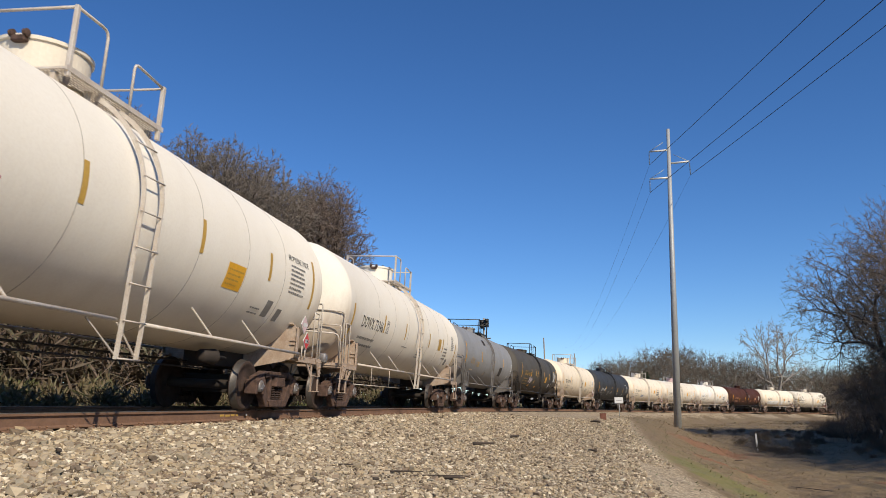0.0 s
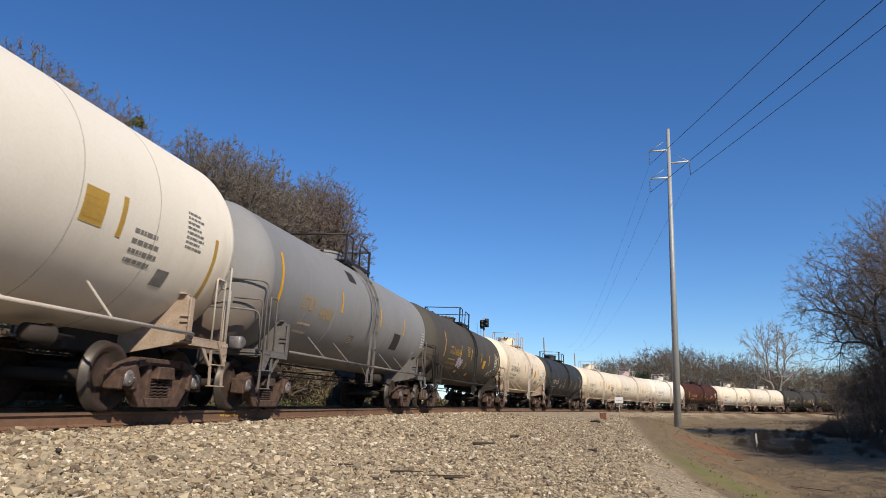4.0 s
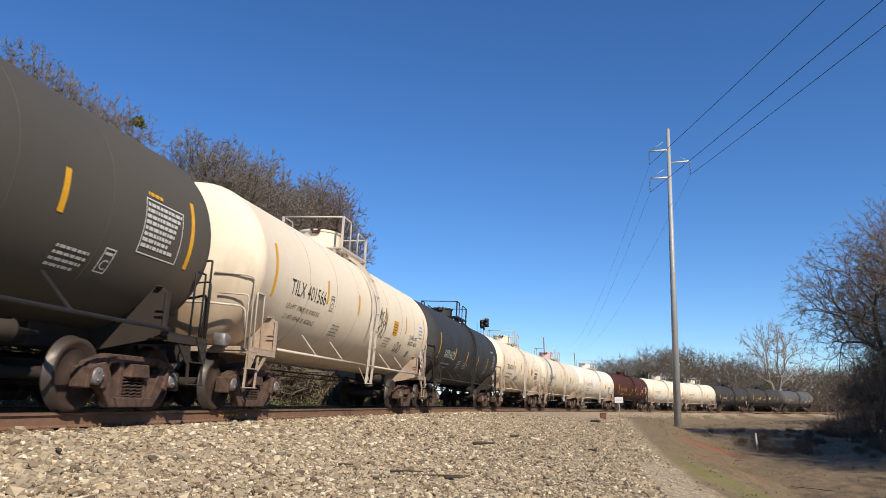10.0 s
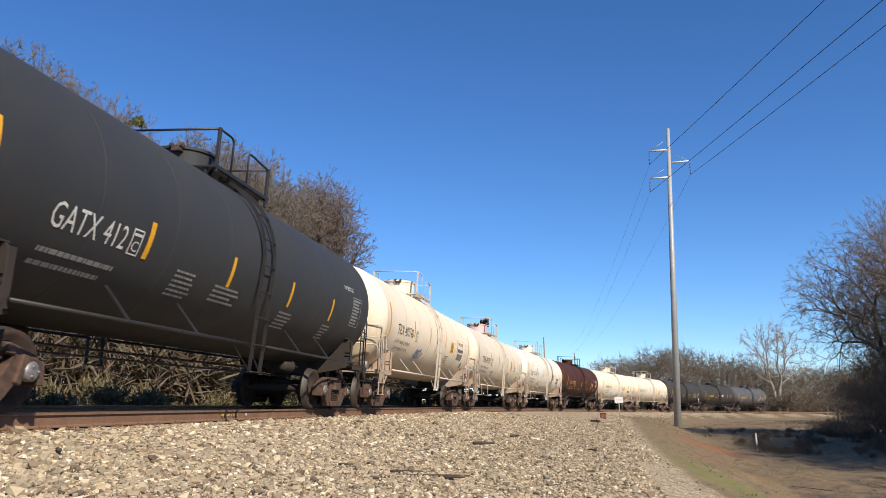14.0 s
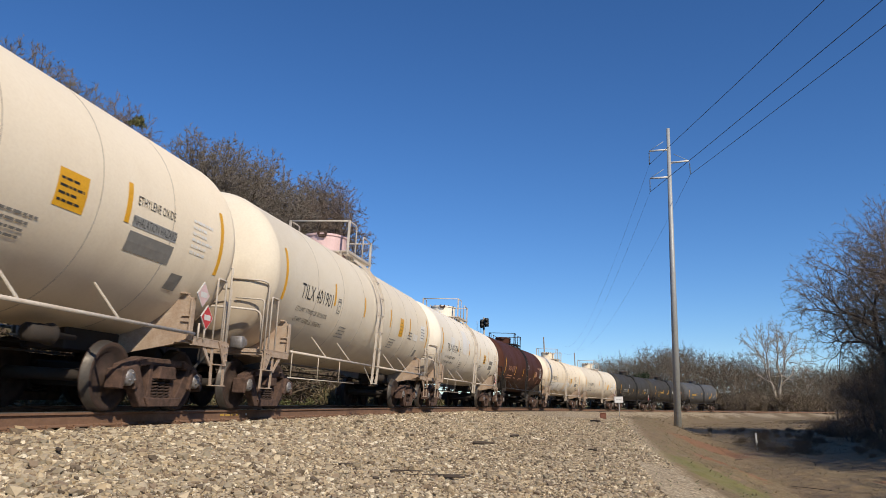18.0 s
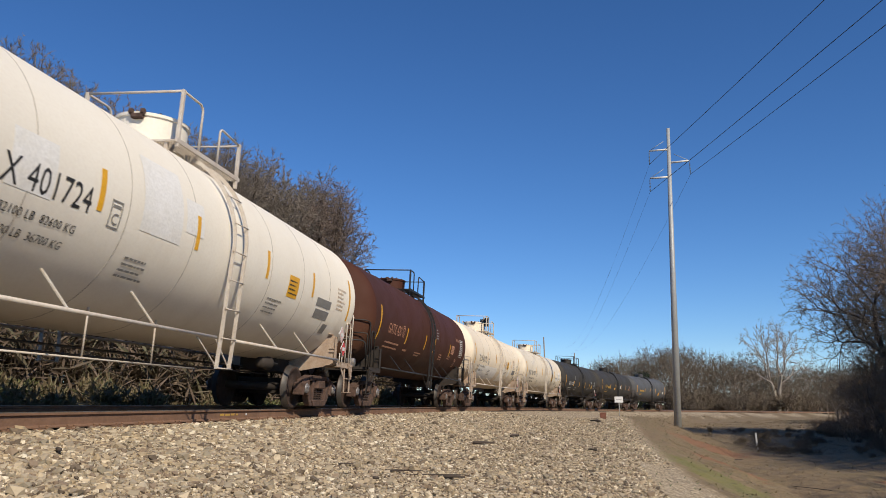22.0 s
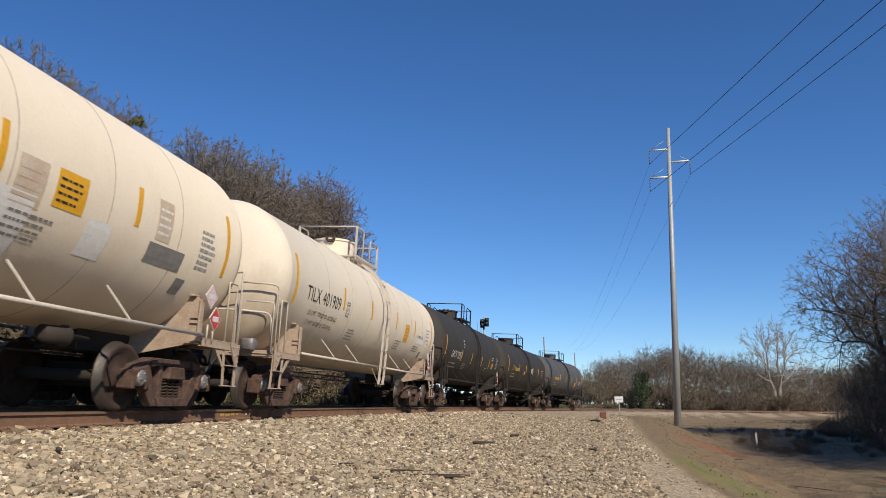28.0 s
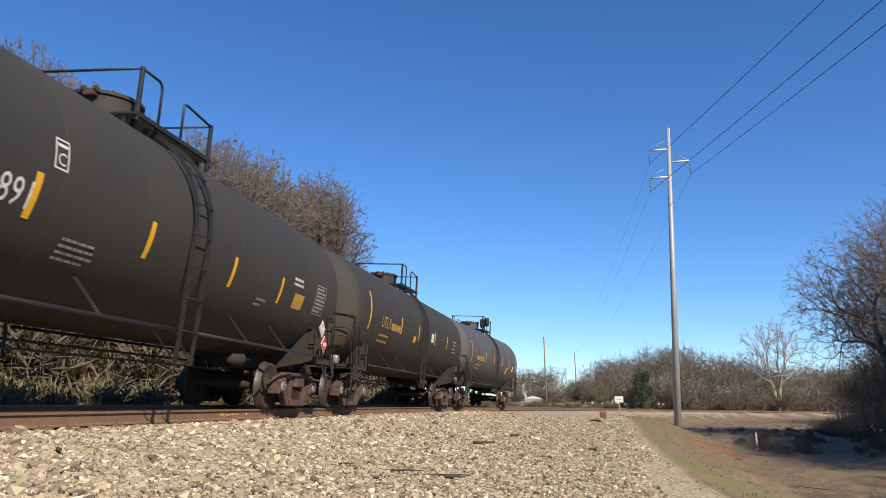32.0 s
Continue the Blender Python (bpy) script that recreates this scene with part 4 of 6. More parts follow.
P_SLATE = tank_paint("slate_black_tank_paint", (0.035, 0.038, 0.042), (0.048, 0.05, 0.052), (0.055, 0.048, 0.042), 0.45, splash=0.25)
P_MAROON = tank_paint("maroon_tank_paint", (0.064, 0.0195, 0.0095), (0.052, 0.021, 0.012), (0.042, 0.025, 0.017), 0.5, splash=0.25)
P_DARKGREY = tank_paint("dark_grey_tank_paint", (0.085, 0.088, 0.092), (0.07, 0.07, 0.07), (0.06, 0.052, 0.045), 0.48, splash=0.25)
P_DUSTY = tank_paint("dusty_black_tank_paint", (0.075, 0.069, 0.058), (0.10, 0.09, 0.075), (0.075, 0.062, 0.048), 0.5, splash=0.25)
P_PINK = M["pink"]

MIDDLES = (8.37, 24.15, 39.32, 54.82, 70.62, 85.78, 100.84, 115.86, 130.88, 145.96, 161.24, 176.69, 191.74, 206.9, 222.2)
LENGTHS = (15.8, 15.7, 14.7, 16.2, 15.3, 15.05, 15.05, 15.0, 15.05, 15.1, 15.4, 15.4, 14.8, 15.5, 15.1)

TIL = (-6.1, -3.33, -1.1, 1.4, 3.72, 6.2)


def fleet(number, tail, ink="black", old="black", load=("182100 LB  82600 KG", "80900 LB  36700 KG"), start=-5.28, width=1.80):
    """The marks that the cream and white cars share: number, load lines, plate, notes."""
    return [("text", number, start, -0.36, width, 0.30, ink), ("text", "LD LMT  " + load[0], -5.3, -0.64, 1.72, 0.10, old), ("text", "LT WT  " + load[1], -5.2, -0.86, 1.55, 0.10, old), ("plate", -3.02, -0.26, "greyink"), ("bars", -2.55, -0.72, 0.6, 4, 0.085, 0.04, "greyink"),
            ("bars", 1.7, -0.62, 0.75, 4, 0.085, 0.04, "greyink")] + tail


WHITEISH = dict(pipe="pipewhite", trim="pipetan")
DARKISH = dict(pipe="pipeblack", trim="grime", deck="pipeblack")
SPECS = [
    dict(WHITEISH, label="dusty off-white tank car with a red scrawl", inset=0.18, paint=P_WHITE, dome=P_GREYW, placard="1280", strips=(-6.3, -3.7, -1.13, 1.6, 4.09, 6.3), strip_mat="oldyellow",
         marks=[("strokes", (((-3.0, -0.72), (-2.65, -0.55), (-2.28, -0.34)), ((-2.85, -0.35), (-2.5, -0.8)), ((-2.75, -0.92), (-2.42, -0.52), (-2.3, -0.62), (-2.42, -0.84), (-2.6, -1.0))), 0.03, "redpaint"), ("sign", 2.83, -0.45, 0.62, 0.42, "yellow", "ochre"), ("patch", 4.35, 4.6, -0.95, -0.62, "greyink"), ("patch", 4.9, 5.12, -0.98, -0.72, "greyink"),
                ("text", "PROPYLENE OXIDE", 4.95, 0.26, 1.05, 0.11, "black"), ("bars", 5.05, 0.15, 0.8, 7, 0.085, 0.05, "greyink"), ("bars", 3.8, -0.85, 0.5, 2, 0.1, 0.04, "greyink"),
                ("text", "TILX 401", -5.2, -0.36, 1.4, 0.3, "black")]),
    dict(WHITEISH, label="white tank car with a white valve housing", paint=P_WHITE, dome=P_WHITE, low_pipe=True, strips=(-6.5, -3.82, -1.51, 1.75, 4.0, 6.4), strip_mat="oldyellow", strip_v=-0.2, tall_v=-0.55,
         marks=[("text", "DOWX 73346", -5.75, -0.50, 1.82, 0.30, "black"), ("bars", -5.7, -0.82, 1.5, 1, 0.2, 0.09, "greyink"), ("bars", -5.5, -1.02, 1.4, 1, 0.2, 0.09, "greyink"), ("plate", -3.5, -0.3, "greyink"),
                ("sign", 3.45, -0.25, 0.42, 0.42, "oldyellow", "oldyellow"), ("bars", -1.5, -0.72, 0.7, 1, 0.1, 0.05, "greyink"), ("bars", 0.5, -0.65, 0.9, 4, 0.1, 0.05, "greyink"), ("bars", 4.3, -0.35, 0.7, 4, 0.13, 0.07, "greyink"), ("patch", 5.1, 5.4, -0.95, -0.7, "greyink"), ("bars", 5.5, 0.2, 0.5, 8, 0.07, 0.04, "greyink")]),
    dict(label="plain grey tank car with dark square patches", paint=P_GREY, pipe="pipegrey", trim="pipegrey", dome=P_GREY, deck="pipeblack", rails="pipeblack", deck_drop=0.08, low_dome=0.18, strips=(-5.9, -2.39, 0.86, 3.46), radius=1.45, axis=2.50,
         marks=[("text", "UTLX", -4.75, -0.46, 0.75, 0.27, "ochre"), ("text", "41500", -3.70, -0.56, 0.80, 0.26, "ochre"), ("bars", -4.6, -0.8, 0.9, 2, 0.2, 0.08, "oldpatch"), ("patch", -1.62, -1.05, 0.62, 0.95, "grime"), ("patch", 2.45, 3.2, -0.80, -0.30, "grime"),
                ("bars", 5.9, -0.02, 0.5, 6, 0.09, 0.06, "white"), ("plate", 5.3, -0.85, "white"), ("sign", -1.1, -0.85, 0.4, 0.25, "pipegrey", "oldpatch")]),
    dict(DARKISH, label="weathered black tank car with yellow stencils", paint=P_DUSTY, dome=P_DUSTY, radius=1.47, axis=2.52, deck_drop=0.08, ladder=-0.1, low_dome=0.16, strips=(-5.7, -2.78, -0.58, 1.79, 3.91, 6.68), strip_v=-0.1,
         marks=[("text", "UTLX", -4.80, -0.36, 0.88, 0.34, "ochre"), ("text", "668640", -3.85, -0.36, 1.0, 0.28, "ochre"), ("bars", -4.85, -0.60, 1.2, 1, 0.1, 0.07, "ochre"), ("text", "LD LMT 190300 LB 86 300 KG", -4.9, -0.80, 1.65, 0.09, "ochre"), ("text", "LT WT 72700 LB 33 000 KG", -4.9, -1.0, 1.6, 0.09, "ochre"),
                ("scrawl", -3.2, -0.86, 0.95, 0.4, 0.05, "lilac", 5), ("scrawl", -3.1, -0.80, 0.7, 0.4, 0.03, "white", 8), ("patch", -2.75, -2.35, -1.13, -1.0, "yellow"), ("patch", -0.35, 0.05, -1.18, -1.05, "yellow"), ("patch", 1.9, 2.25, -1.1, -1.0, "yellow"),
                ("sign", 2.64, -0.42, 0.55, 0.4, "yellow", "ochre"), ("bars", -1.45, 0.12, 0.5, 6, 0.075, 0.05, "ochre"), ("bars", -1.5, -0.62, 0.4, 4, 0.08, 0.05, "ochre"), ("bars", 4.1, -0.75, 0.6, 4, 0.08, 0.05, "white"), ("plate", 5.0, -0.75, "white"), ("table", 5.45, 6.4, -0.52, 0.22, "white"), ("bars", 5.5, 0.26, 0.5, 1, 0.1, 0.07, "yellow"), ("patch", -5.35, -5.0, -1.1, -0.9, "ltgrey")]),
    dict(WHITEISH, label="cream tank car with black graffiti by its ladder", paint=P_CREAM, dome=P_CREAM, placard="x", strips=TIL,
         marks=fleet("TILX 401566", [("scrawl", 0.75, -0.25, 0.62, 0.75, 0.035, "black", 11), ("scrawl", 3.0, -0.95, 0.6, 0.3, 0.03, "black", 13), ("sign", 2.53, -0.25, 0.5, 0.42, "yellow", "black"), ("text", "ETHYLENE OXIDE", 4.35, -0.42, 0.95, 0.13, "black"), ("text", "INHALATION HAZARD", 4.35, -0.60, 1.1, 0.13, "black"), ("patch", 4.7, 4.95, -1.02, -0.8, "greyink"), ("sign", 5.72, -0.08, 0.6, 0.62, "patch", "greyink")], load=("178600 LB  81000 KG", "107400 LB  48700 KG"), start=-5.34, width=1.9)),
    dict(DARKISH, label="slate black tank car with white stencils", paint=P_SLATE, dome=P_SLATE, strips=(-6.1, -3.35, -1.0, 1.5, 3.9), strip_v=-0.36, tall_v=-0.3,
         marks=[("text", "GATX 412", -5.14, -0.62, 1.32, 0.30, "white"), ("plate", -3.62, -0.48, "white"), ("bars", -5.1, -0.92, 1.5, 2, 0.17, 0.085, "ltgrey"), ("bars", -2.5, -0.66, 0.6, 6, 0.075, 0.045, "ltgrey"), ("bars", -1.35, -0.70, 0.9, 4, 0.08, 0.05, "ltgrey"), ("bars", 1.3, -0.80, 0.7, 5, 0.08, 0.05, "ltgrey"), ("bars", 3.7, -0.80, 0.5, 5, 0.08, 0.05, "ltgrey"), ("table", 5.3, 5.95, -0.6, 0.1, "ltgrey"), ("text", "PROPYLENE OXIDE", 4.6, 0.2, 0.7, 0.1, "white")]),
    dict(WHITEISH, label="cream tank car with a blue graffiti tag", paint=P_CREAM, dome=P_CREAM, placard="x", strips=TIL,
         marks=fleet("TILX 401740", [("scrawl", -2.6, -0.98, 0.75, 0.35, 0.05, "bluepaint", 21), ("sign", 2.68, -0.2, 0.5, 0.42, "yellow", "black"), ("text", "ETHYLENE OXIDE", 3.9, -0.02, 0.9, 0.12, "black"), ("patch", 3.85, 4.9, -0.30, -0.16, "ltgrey"), ("text", "INHALATION HAZARD", 3.85, -0.28, 1.05, 0.11, "black"), ("patch", 3.85, 4.9, -0.62, -0.36, "greyink"), ("patch", 5.1, 5.4, -0.95, -0.7, "greyink"), ("bars", 5.3, 0.1, 0.6, 6, 0.09, 0.055, "patch")])),
    dict(WHITEISH, label="dusty white tank car with a pale pink valve housing", paint=P_GREYW, dome=P_PINK, low_pipe=True, strips=TIL,
         marks=fleet("TILX 401901", [("sign", 2.68, -0.18, 0.42, 0.55, "yellow", "ochre"), ("patch", 4.25, 4.85, -0.42, -0.22, "patch"), ("bars", 3.6, -0.25, 0.6, 3, 0.09, 0.05, "greyink"), ("sign", 5.5, -0.1, 0.6, 0.5, "patch", "ltgrey"), ("patch", 5.0, 5.25, -0.95, -0.7, "greyink")], load=("179300 LB  81350 KG", "83700 LB  37950 KG"))),
    dict(WHITEISH, label="white tank car with repainted white patches", paint=P_WHITE, dome=P_WHITE, low_pipe=True, placard="x", strips=TIL,
         marks=fleet("TILX 401724", [("patch", -2.5, -1.55, -0.32, 0.72, "patch"), ("patch", -1.45, -0.95, -0.1, 0.4, "patch"), ("patch", -4.75, -4.1, -0.38, 0.22, "patch"), ("sign", 2.67, -0.25, 0.5, 0.42, "yellow", "black"), ("patch", 4.05, 4.95, -0.42, -0.24, "greyink"), ("patch", 4.1, 4.95, -0.68, -0.48, "greyink"), ("patch", 4.9, 5.2, -0.98, -0.75, "greyink"), ("bars", 5.3, 0.1, 0.6, 6, 0.09, 0.055, "oldpatch")])),
    dict(DARKISH, label="dark maroon tank car with pale orange stencils", paint=P_MAROON, dome=P_MAROON, strips=(-6.0, -3.09, -0.61, 0.8, 3.49), strip_v=-0.33, tall_v=-0.3,
         marks=[("text", "GATX 420", -5.15, -0.44, 1.36, 0.30, "peach"), ("plate", -3.54, -0.27, "peach"), ("bars", -5.1, -0.74, 1.5, 2, 0.15, 0.07, "peach"), ("bars", -3.0, -0.85, 0.6, 1, 0.1, 0.085, "peach"), ("bars", -1.5, -0.82, 0.9, 2, 0.09, 0.055, "peach"), ("sign", 4.02, -0.3, 0.5, 0.34, "peach", "pipemaroon"), ("bars", 3.4, -0.62, 0.5, 2, 0.09, 0.05, "peach"), ("table", 5.35, 6.0, -0.5, 0.22, "white"), ("plate", 5.0, -0.8, "peach"), ("text", "PROPYLENE OXIDE", 4.45, 0.1, 0.95, 0.12, "peach"), ("bars", 0.9, 0.2, 0.4, 4, 0.1, 0.05, "ltgrey"), ("bars", 1.9, -0.65, 0.6, 3, 0.09, 0.06, "peach")]),
    dict(WHITEISH, label="cream tank car with large peeling white patches", inset=0.14, paint=P_CREAM, dome=P_CREAM, placard="x", strips=TIL,
         marks=fleet("TILX 40172", [("patch", -4.9, -0.35, -1.28, -0.52, "patch"), ("patch", 0.55, 2.0, -1.28, -0.40, "patch"), ("sign", 1.85, -0.28, 0.42, 0.5, "oldpatch", "oldpatch"), ("patch", 2.85, 3.3, -0.86, -0.40, "patch"), ("sign", 2.46, -0.22, 0.5, 0.42, "yellow", "black"), ("sign", 4.35, -0.08, 0.36, 0.55, "oldpatch", "patch"), ("patch", 4.1, 5.0, -0.68, -0.40, "greyink"), ("patch", 5.05, 5.3, -1.0, -0.75, "greyink"), ("bars", 5.35, 0.0, 0.5, 7, 0.09, 0.055, "ltgrey")])),
    dict(WHITEISH, label="dusty white tank car with a cream valve housing", paint=P_GREYW, dome=P_CREAM, inset=0.14, placard="x", strips=(-6.22,) + TIL[1:],
         marks=fleet("TILX 401909", [("sign", 2.72, -0.3, 0.5, 0.55, "yellow", "ochre"), ("patch", 4.05, 5.05, -0.50, -0.22, "patch"), ("text", "PROPYLENE OXIDE", 4.12, -0.32, 0.85, 0.10, "black"), ("bars", 3.9, -0.62, 0.8, 3, 0.08, 0.045, "greyink"), ("patch", 5.0, 5.25, -0.98, -0.74, "greyink"), ("sign", 5.6, -0.1, 0.6, 0.6, "patch", "ltgrey")], load=("179300 LB  81350 KG", "83700 LB  37950 KG"), start=-5.62, width=2.05)),
    dict(DARKISH, label="slate black tank car with large white numbers", paint=P_BLACK, dome=P_BLACK, placard="x", strips=(-6.1, -3.14, -1.02, 1.38, 3.35), strip_v=-0.36, tall_v=-0.3,
         marks=[("text", "GATX 32891", -4.98, -0.56, 1.80, 0.30, "white"), ("plate", -2.87, 0.13, "white"), ("bars", -4.95, -0.84, 1.5, 2, 0.17, 0.08, "ltgrey"), ("bars", -2.5, -0.74, 0.7, 4, 0.08, 0.045, "ltgrey"), ("sign", 4.3, -0.49, 0.5, 0.30, "ochre", "oldyellow"), ("bars", 3.9, -0.1, 0.5, 2, 0.1, 0.07, "white"), ("bars", 2.5, -0.7, 0.4, 2, 0.1, 0.06, "ltgrey"), ("table", 5.15, 5.75, -0.62, 0.0, "ltgrey")]),
    dict(DARKISH, label="weathered black tank car with orange stencils", paint=P_BLACK, dome=P_BLACK, strips=(-5.9, -2.8, -0.6, 1.8, 3.9), strip_v=-0.1,
         marks=[("text", "UTLX", -4.80, -0.36, 0.85, 0.32, "ochre"), ("bars", -3.85, -0.36, 1.0, 1, 0.1, 0.26, "ochre"), ("bars", -4.8, -0.62, 1.2, 2, 0.17, 0.08, "ochre"), ("patch", 1.2, 1.6, -0.3, 0.0, "white"), ("bars", 5.0, 0.0, 0.7, 4, 0.14, 0.06, "peach"), ("patch", -1.2, -0.9, -0.5, -0.3, "yellow")]),
    dict(DARKISH, label="dark grey tank car, the last of the train", paint=P_DARKGREY, dome=P_DARKGREY, strips=(-5.9, -2.8, -0.6, 1.8, 3.9, 6.2), strip_v=-0.1,
         marks=[("bars", -4.8, -0.36, 1.9, 1, 0.1, 0.28, "ochre"), ("bars", -4.8, -0.62, 1.2, 2, 0.17, 0.08, "ochre"), ("patch", 3.1, 3.55, -0.75, -0.35, "yellow"), ("patch", 5.0, 5.3, -0.5, -0.2, "white")]),
]
for k, spec in enumerate(SPECS):
    spec["length"] = LENGTHS[k]
    spec["middle"] = MIDDLES[k]
    tank_car(spec)


# ---- trees ----
def bark(name, col, col2):
    return plain(name, col, col2, 0.9, 0.0, 1.5, 0.5)


M["bark"] = bark("grey_brown_bark", (0.15, 0.12, 0.095), (0.09, 0.07, 0.055))
M["palebark"] = bark("pale_sycamore_bark", (0.46, 0.41, 0.35), (0.26, 0.22, 0.18))
M["twig"] = plain("brown_winter_twigs", (0.23, 0.195, 0.16), (0.16, 0.135, 0.11), 0.9, 0.0, 0.6, 0.0)
M["darktwig"] = plain("dark_winter_twigs", (0.25, 0.19, 0.14), (0.17, 0.13, 0.095), 0.9, 0.0, 0.6, 0.0)
M["fartwig"] = plain("grey_brown_far_twigs", (0.19, 0.15, 0.105), (0.12, 0.095, 0.068), 0.9, 0.0, 0.4, 0.0)
M["farbark"] = bark("light_grey_bark", (0.33, 0.27, 0.21), (0.20, 0.16, 0.125))
M["paletwig"] = plain("pale_grey_twigs", (0.36, 0.30, 0.24), (0.25, 0.20, 0.16), 0.9, 0.0, 0.4, 0.0)
M["shrubtwig"] = plain("brown_shrub_twigs", (0.24, 0.175, 0.12), (0.17, 0.12, 0.08), 0.9, 0.0, 0.6, 0.0)
M["budtwig"] = plain("reddish_budding_twigs", (0.235, 0.18, 0.145), (0.165, 0.125, 0.10), 0.9, 0.0, 0.6, 0.0)


def leaf_material(name, a, b, c):
    m, nt, bsdf, tc = begin(name, 0.7)
    geo = nt.nodes.new("ShaderNodeNewGeometry")
    col = ramp(nt, geo.outputs["Random Per Island"], [(0.0, a), (0.5, b), (1.0, c)])
    big = noise_of(nt, tc.outputs["Object"], 0.8, 3)
    col = mixed(nt, span(nt, big, 0.35, 0.65, 0.0, 0.5), col, tuple(v * 0.55 for v in b))
    nt.links.new(col, bsdf.inputs["Base Color"])
    return m


M["needles"] = leaf_material("dark_pine_needles", (0.02, 0.035, 0.012), (0.035, 0.055, 0.02), (0.06, 0.075, 0.03))
M["mistletoe"] = leaf_material("yellow_green_mistletoe", (0.09, 0.10, 0.03), (0.14, 0.14, 0.04), (0.19, 0.16, 0.05))
M["scrub"] = leaf_material("winter_scrub", (0.12, 0.09, 0.05), (0.17, 0.13, 0.068), (0.085, 0.10, 0.035))
M["darkscrub"] = leaf_material("dark_woody_scrub", (0.10, 0.07, 0.048), (0.14, 0.10, 0.068), (0.10, 0.095, 0.05))
M["straw"] = leaf_material("dry_straw_grass", (0.28, 0.215, 0.12), (0.24, 0.18, 0.10), (0.33, 0.255, 0.145))
M["verge"] = leaf_material("tangled_verge_grass", (0.12, 0.095, 0.05), (0.17, 0.135, 0.075), (0.085, 0.095, 0.035))
M["green"] = leaf_material("sparse_green_weeds", (0.06, 0.09, 0.02), (0.11, 0.14, 0.04), (0.16, 0.17, 0.06))


class Limbs:
    """Collects tapered three to six sided limbs as plain lists of corners and faces."""

    def __init__(self):
        self.co, self.fa = [], []

    def limb(self, pts, radii, sides):
        base = len(self.co)
        ref = None
        for i, p in enumerate(pts):
            d = (pts[min(i + 1, len(pts) - 1)] - pts[max(i - 1, 0)])
            d = d.normalized() if d.length > 1e-6 else Vector((0, 0, 1))
            u = d.orthogonal().normalized() if ref is None else (ref - d * ref.dot(d)).normalized()
            ref = u
            w = d.cross(u)
            for k in range(sides):
                a = 6.2832 * k / sides
                self.co.append(tuple(p + (u * math.cos(a) + w * math.sin(a)) * radii[i]))
        for i in range(len(pts) - 1):
            for k in range(sides):
                a, b = base + i * sides + k, base + i * sides + (k + 1) % sides
                self.fa.append((a, b, b + sides, a + sides))

    def spike(self, p, q, r):
        """A last fine twig that ends in a point."""
        b = len(self.co)
        d = (q - p).normalized()
        u = d.orthogonal().normalized() * r
        w = d.cross(u)
        for c in (p + u, p - u * 0.5 + w * 0.866, p - u * 0.5 - w * 0.866, q):
            self.co.append(tuple(c))
        self.fa += [(b, b + 1, b + 3), (b + 1, b + 2, b + 3), (b + 2, b, b + 3)]

    def sliver(self, p, q, r):
        """The finest twigs: one thin splinter each."""
        b = len(self.co)
        u = (q - p).orthogonal().normalized()
        u.rotate(Matrix.Rotation((p.x * 37.1 + p.y * 11.3 + p.z * 5.7) % 6.28, 3, (q - p).normalized()))
        self.co += [tuple(p + u * r), tuple(p - u * r), tuple(q)]
        self.fa.append((b, b + 1, b + 2))

    def mesh(self, name, material):
        me = bpy.data.meshes.new(name)
        me.from_pydata(self.co, [], self.fa)
        me.materials.append(material)
        me.polygons.foreach_set("use_smooth", [True] * len(me.polygons))
        return me


def fork(rng, wood, twigs, base, d, pts, thin, spray):
    """Grows limbs from base towards a cloud of tips, parting the cloud again and again."""
    n = len(pts)
    if n <= 2:
        for q in pts:
            q = Vector(q)
            ln = (q - base).length
            mid = base.lerp(q, 0.5) + d * ln * 0.12 + Vector((rng.gauss(0, 0.06), rng.gauss(0, 0.06), rng.gauss(0, 0.06))) * ln
            twigs.limb([base, mid], [thin * 1.05, thin * 0.9], 3)
            twigs.spike(mid, q, thin * 0.9)
            ax = (q - mid).normalized()
            for k in range(spray[0]):
                f = rng.uniform(0.0, 1.0)
                o = (base.lerp(mid, f) if k % 2 else mid.lerp(q, f))
                v = (ax + Vector((rng.gauss(0, 0.68), rng.gauss(0, 0.68), rng.gauss(0.12, 0.6)))).normalized()
                twigs.sliver(o, o + v * spray[1] * rng.uniform(0.5, 1.3), thin * 1.0)
        return
    k = 2 if n < 14 or rng.random() < 0.45 else 3 if n < 400 else 4
    cen = pts[[rng.randrange(n) for _ in range(k)]].copy()
    for _ in range(3):
        which = np.argmin(((pts[:, None] - cen[None]) ** 2).sum(-1), axis=1)
        for j in range(k):
            if (which == j).any():
                cen[j] = pts[which == j].mean(0)
    for j in range(k):
        sub = pts[which == j]
        m = len(sub)
        if not m:
            continue
        to = Vector(sub.mean(0)) - base
        ln = to.length * (rng.uniform(0.28, 0.42) if m > 40 else rng.uniform(0.38, 0.55))
        u = to.normalized()
        wob = Vector((rng.gauss(0, 0.07), rng.gauss(0, 0.07), rng.gauss(0, 0.07))) * ln
        p1 = base + (u * 0.62 + d * 0.38).normalized() * ln * 0.5 + wob
        p2 = base + (u * 0.86 + d * 0.14).normalized() * ln
        r0, r1 = thin * 1.05 * m ** 0.45, thin * 1.05 * (m * 0.86) ** 0.45
        if m > 5:
            (wood if m > 9 else twigs).limb([base, p1, p2], [r0, (r0 + r1) / 2, r1], 6 if m > 150 else 4 if m > 30 else 3)
        else:
            twigs.limb([base, p2], [r0, r1], 3)
        fork(rng, wood, twigs, p2, (p2 - p1).normalized(), sub, thin, spray)


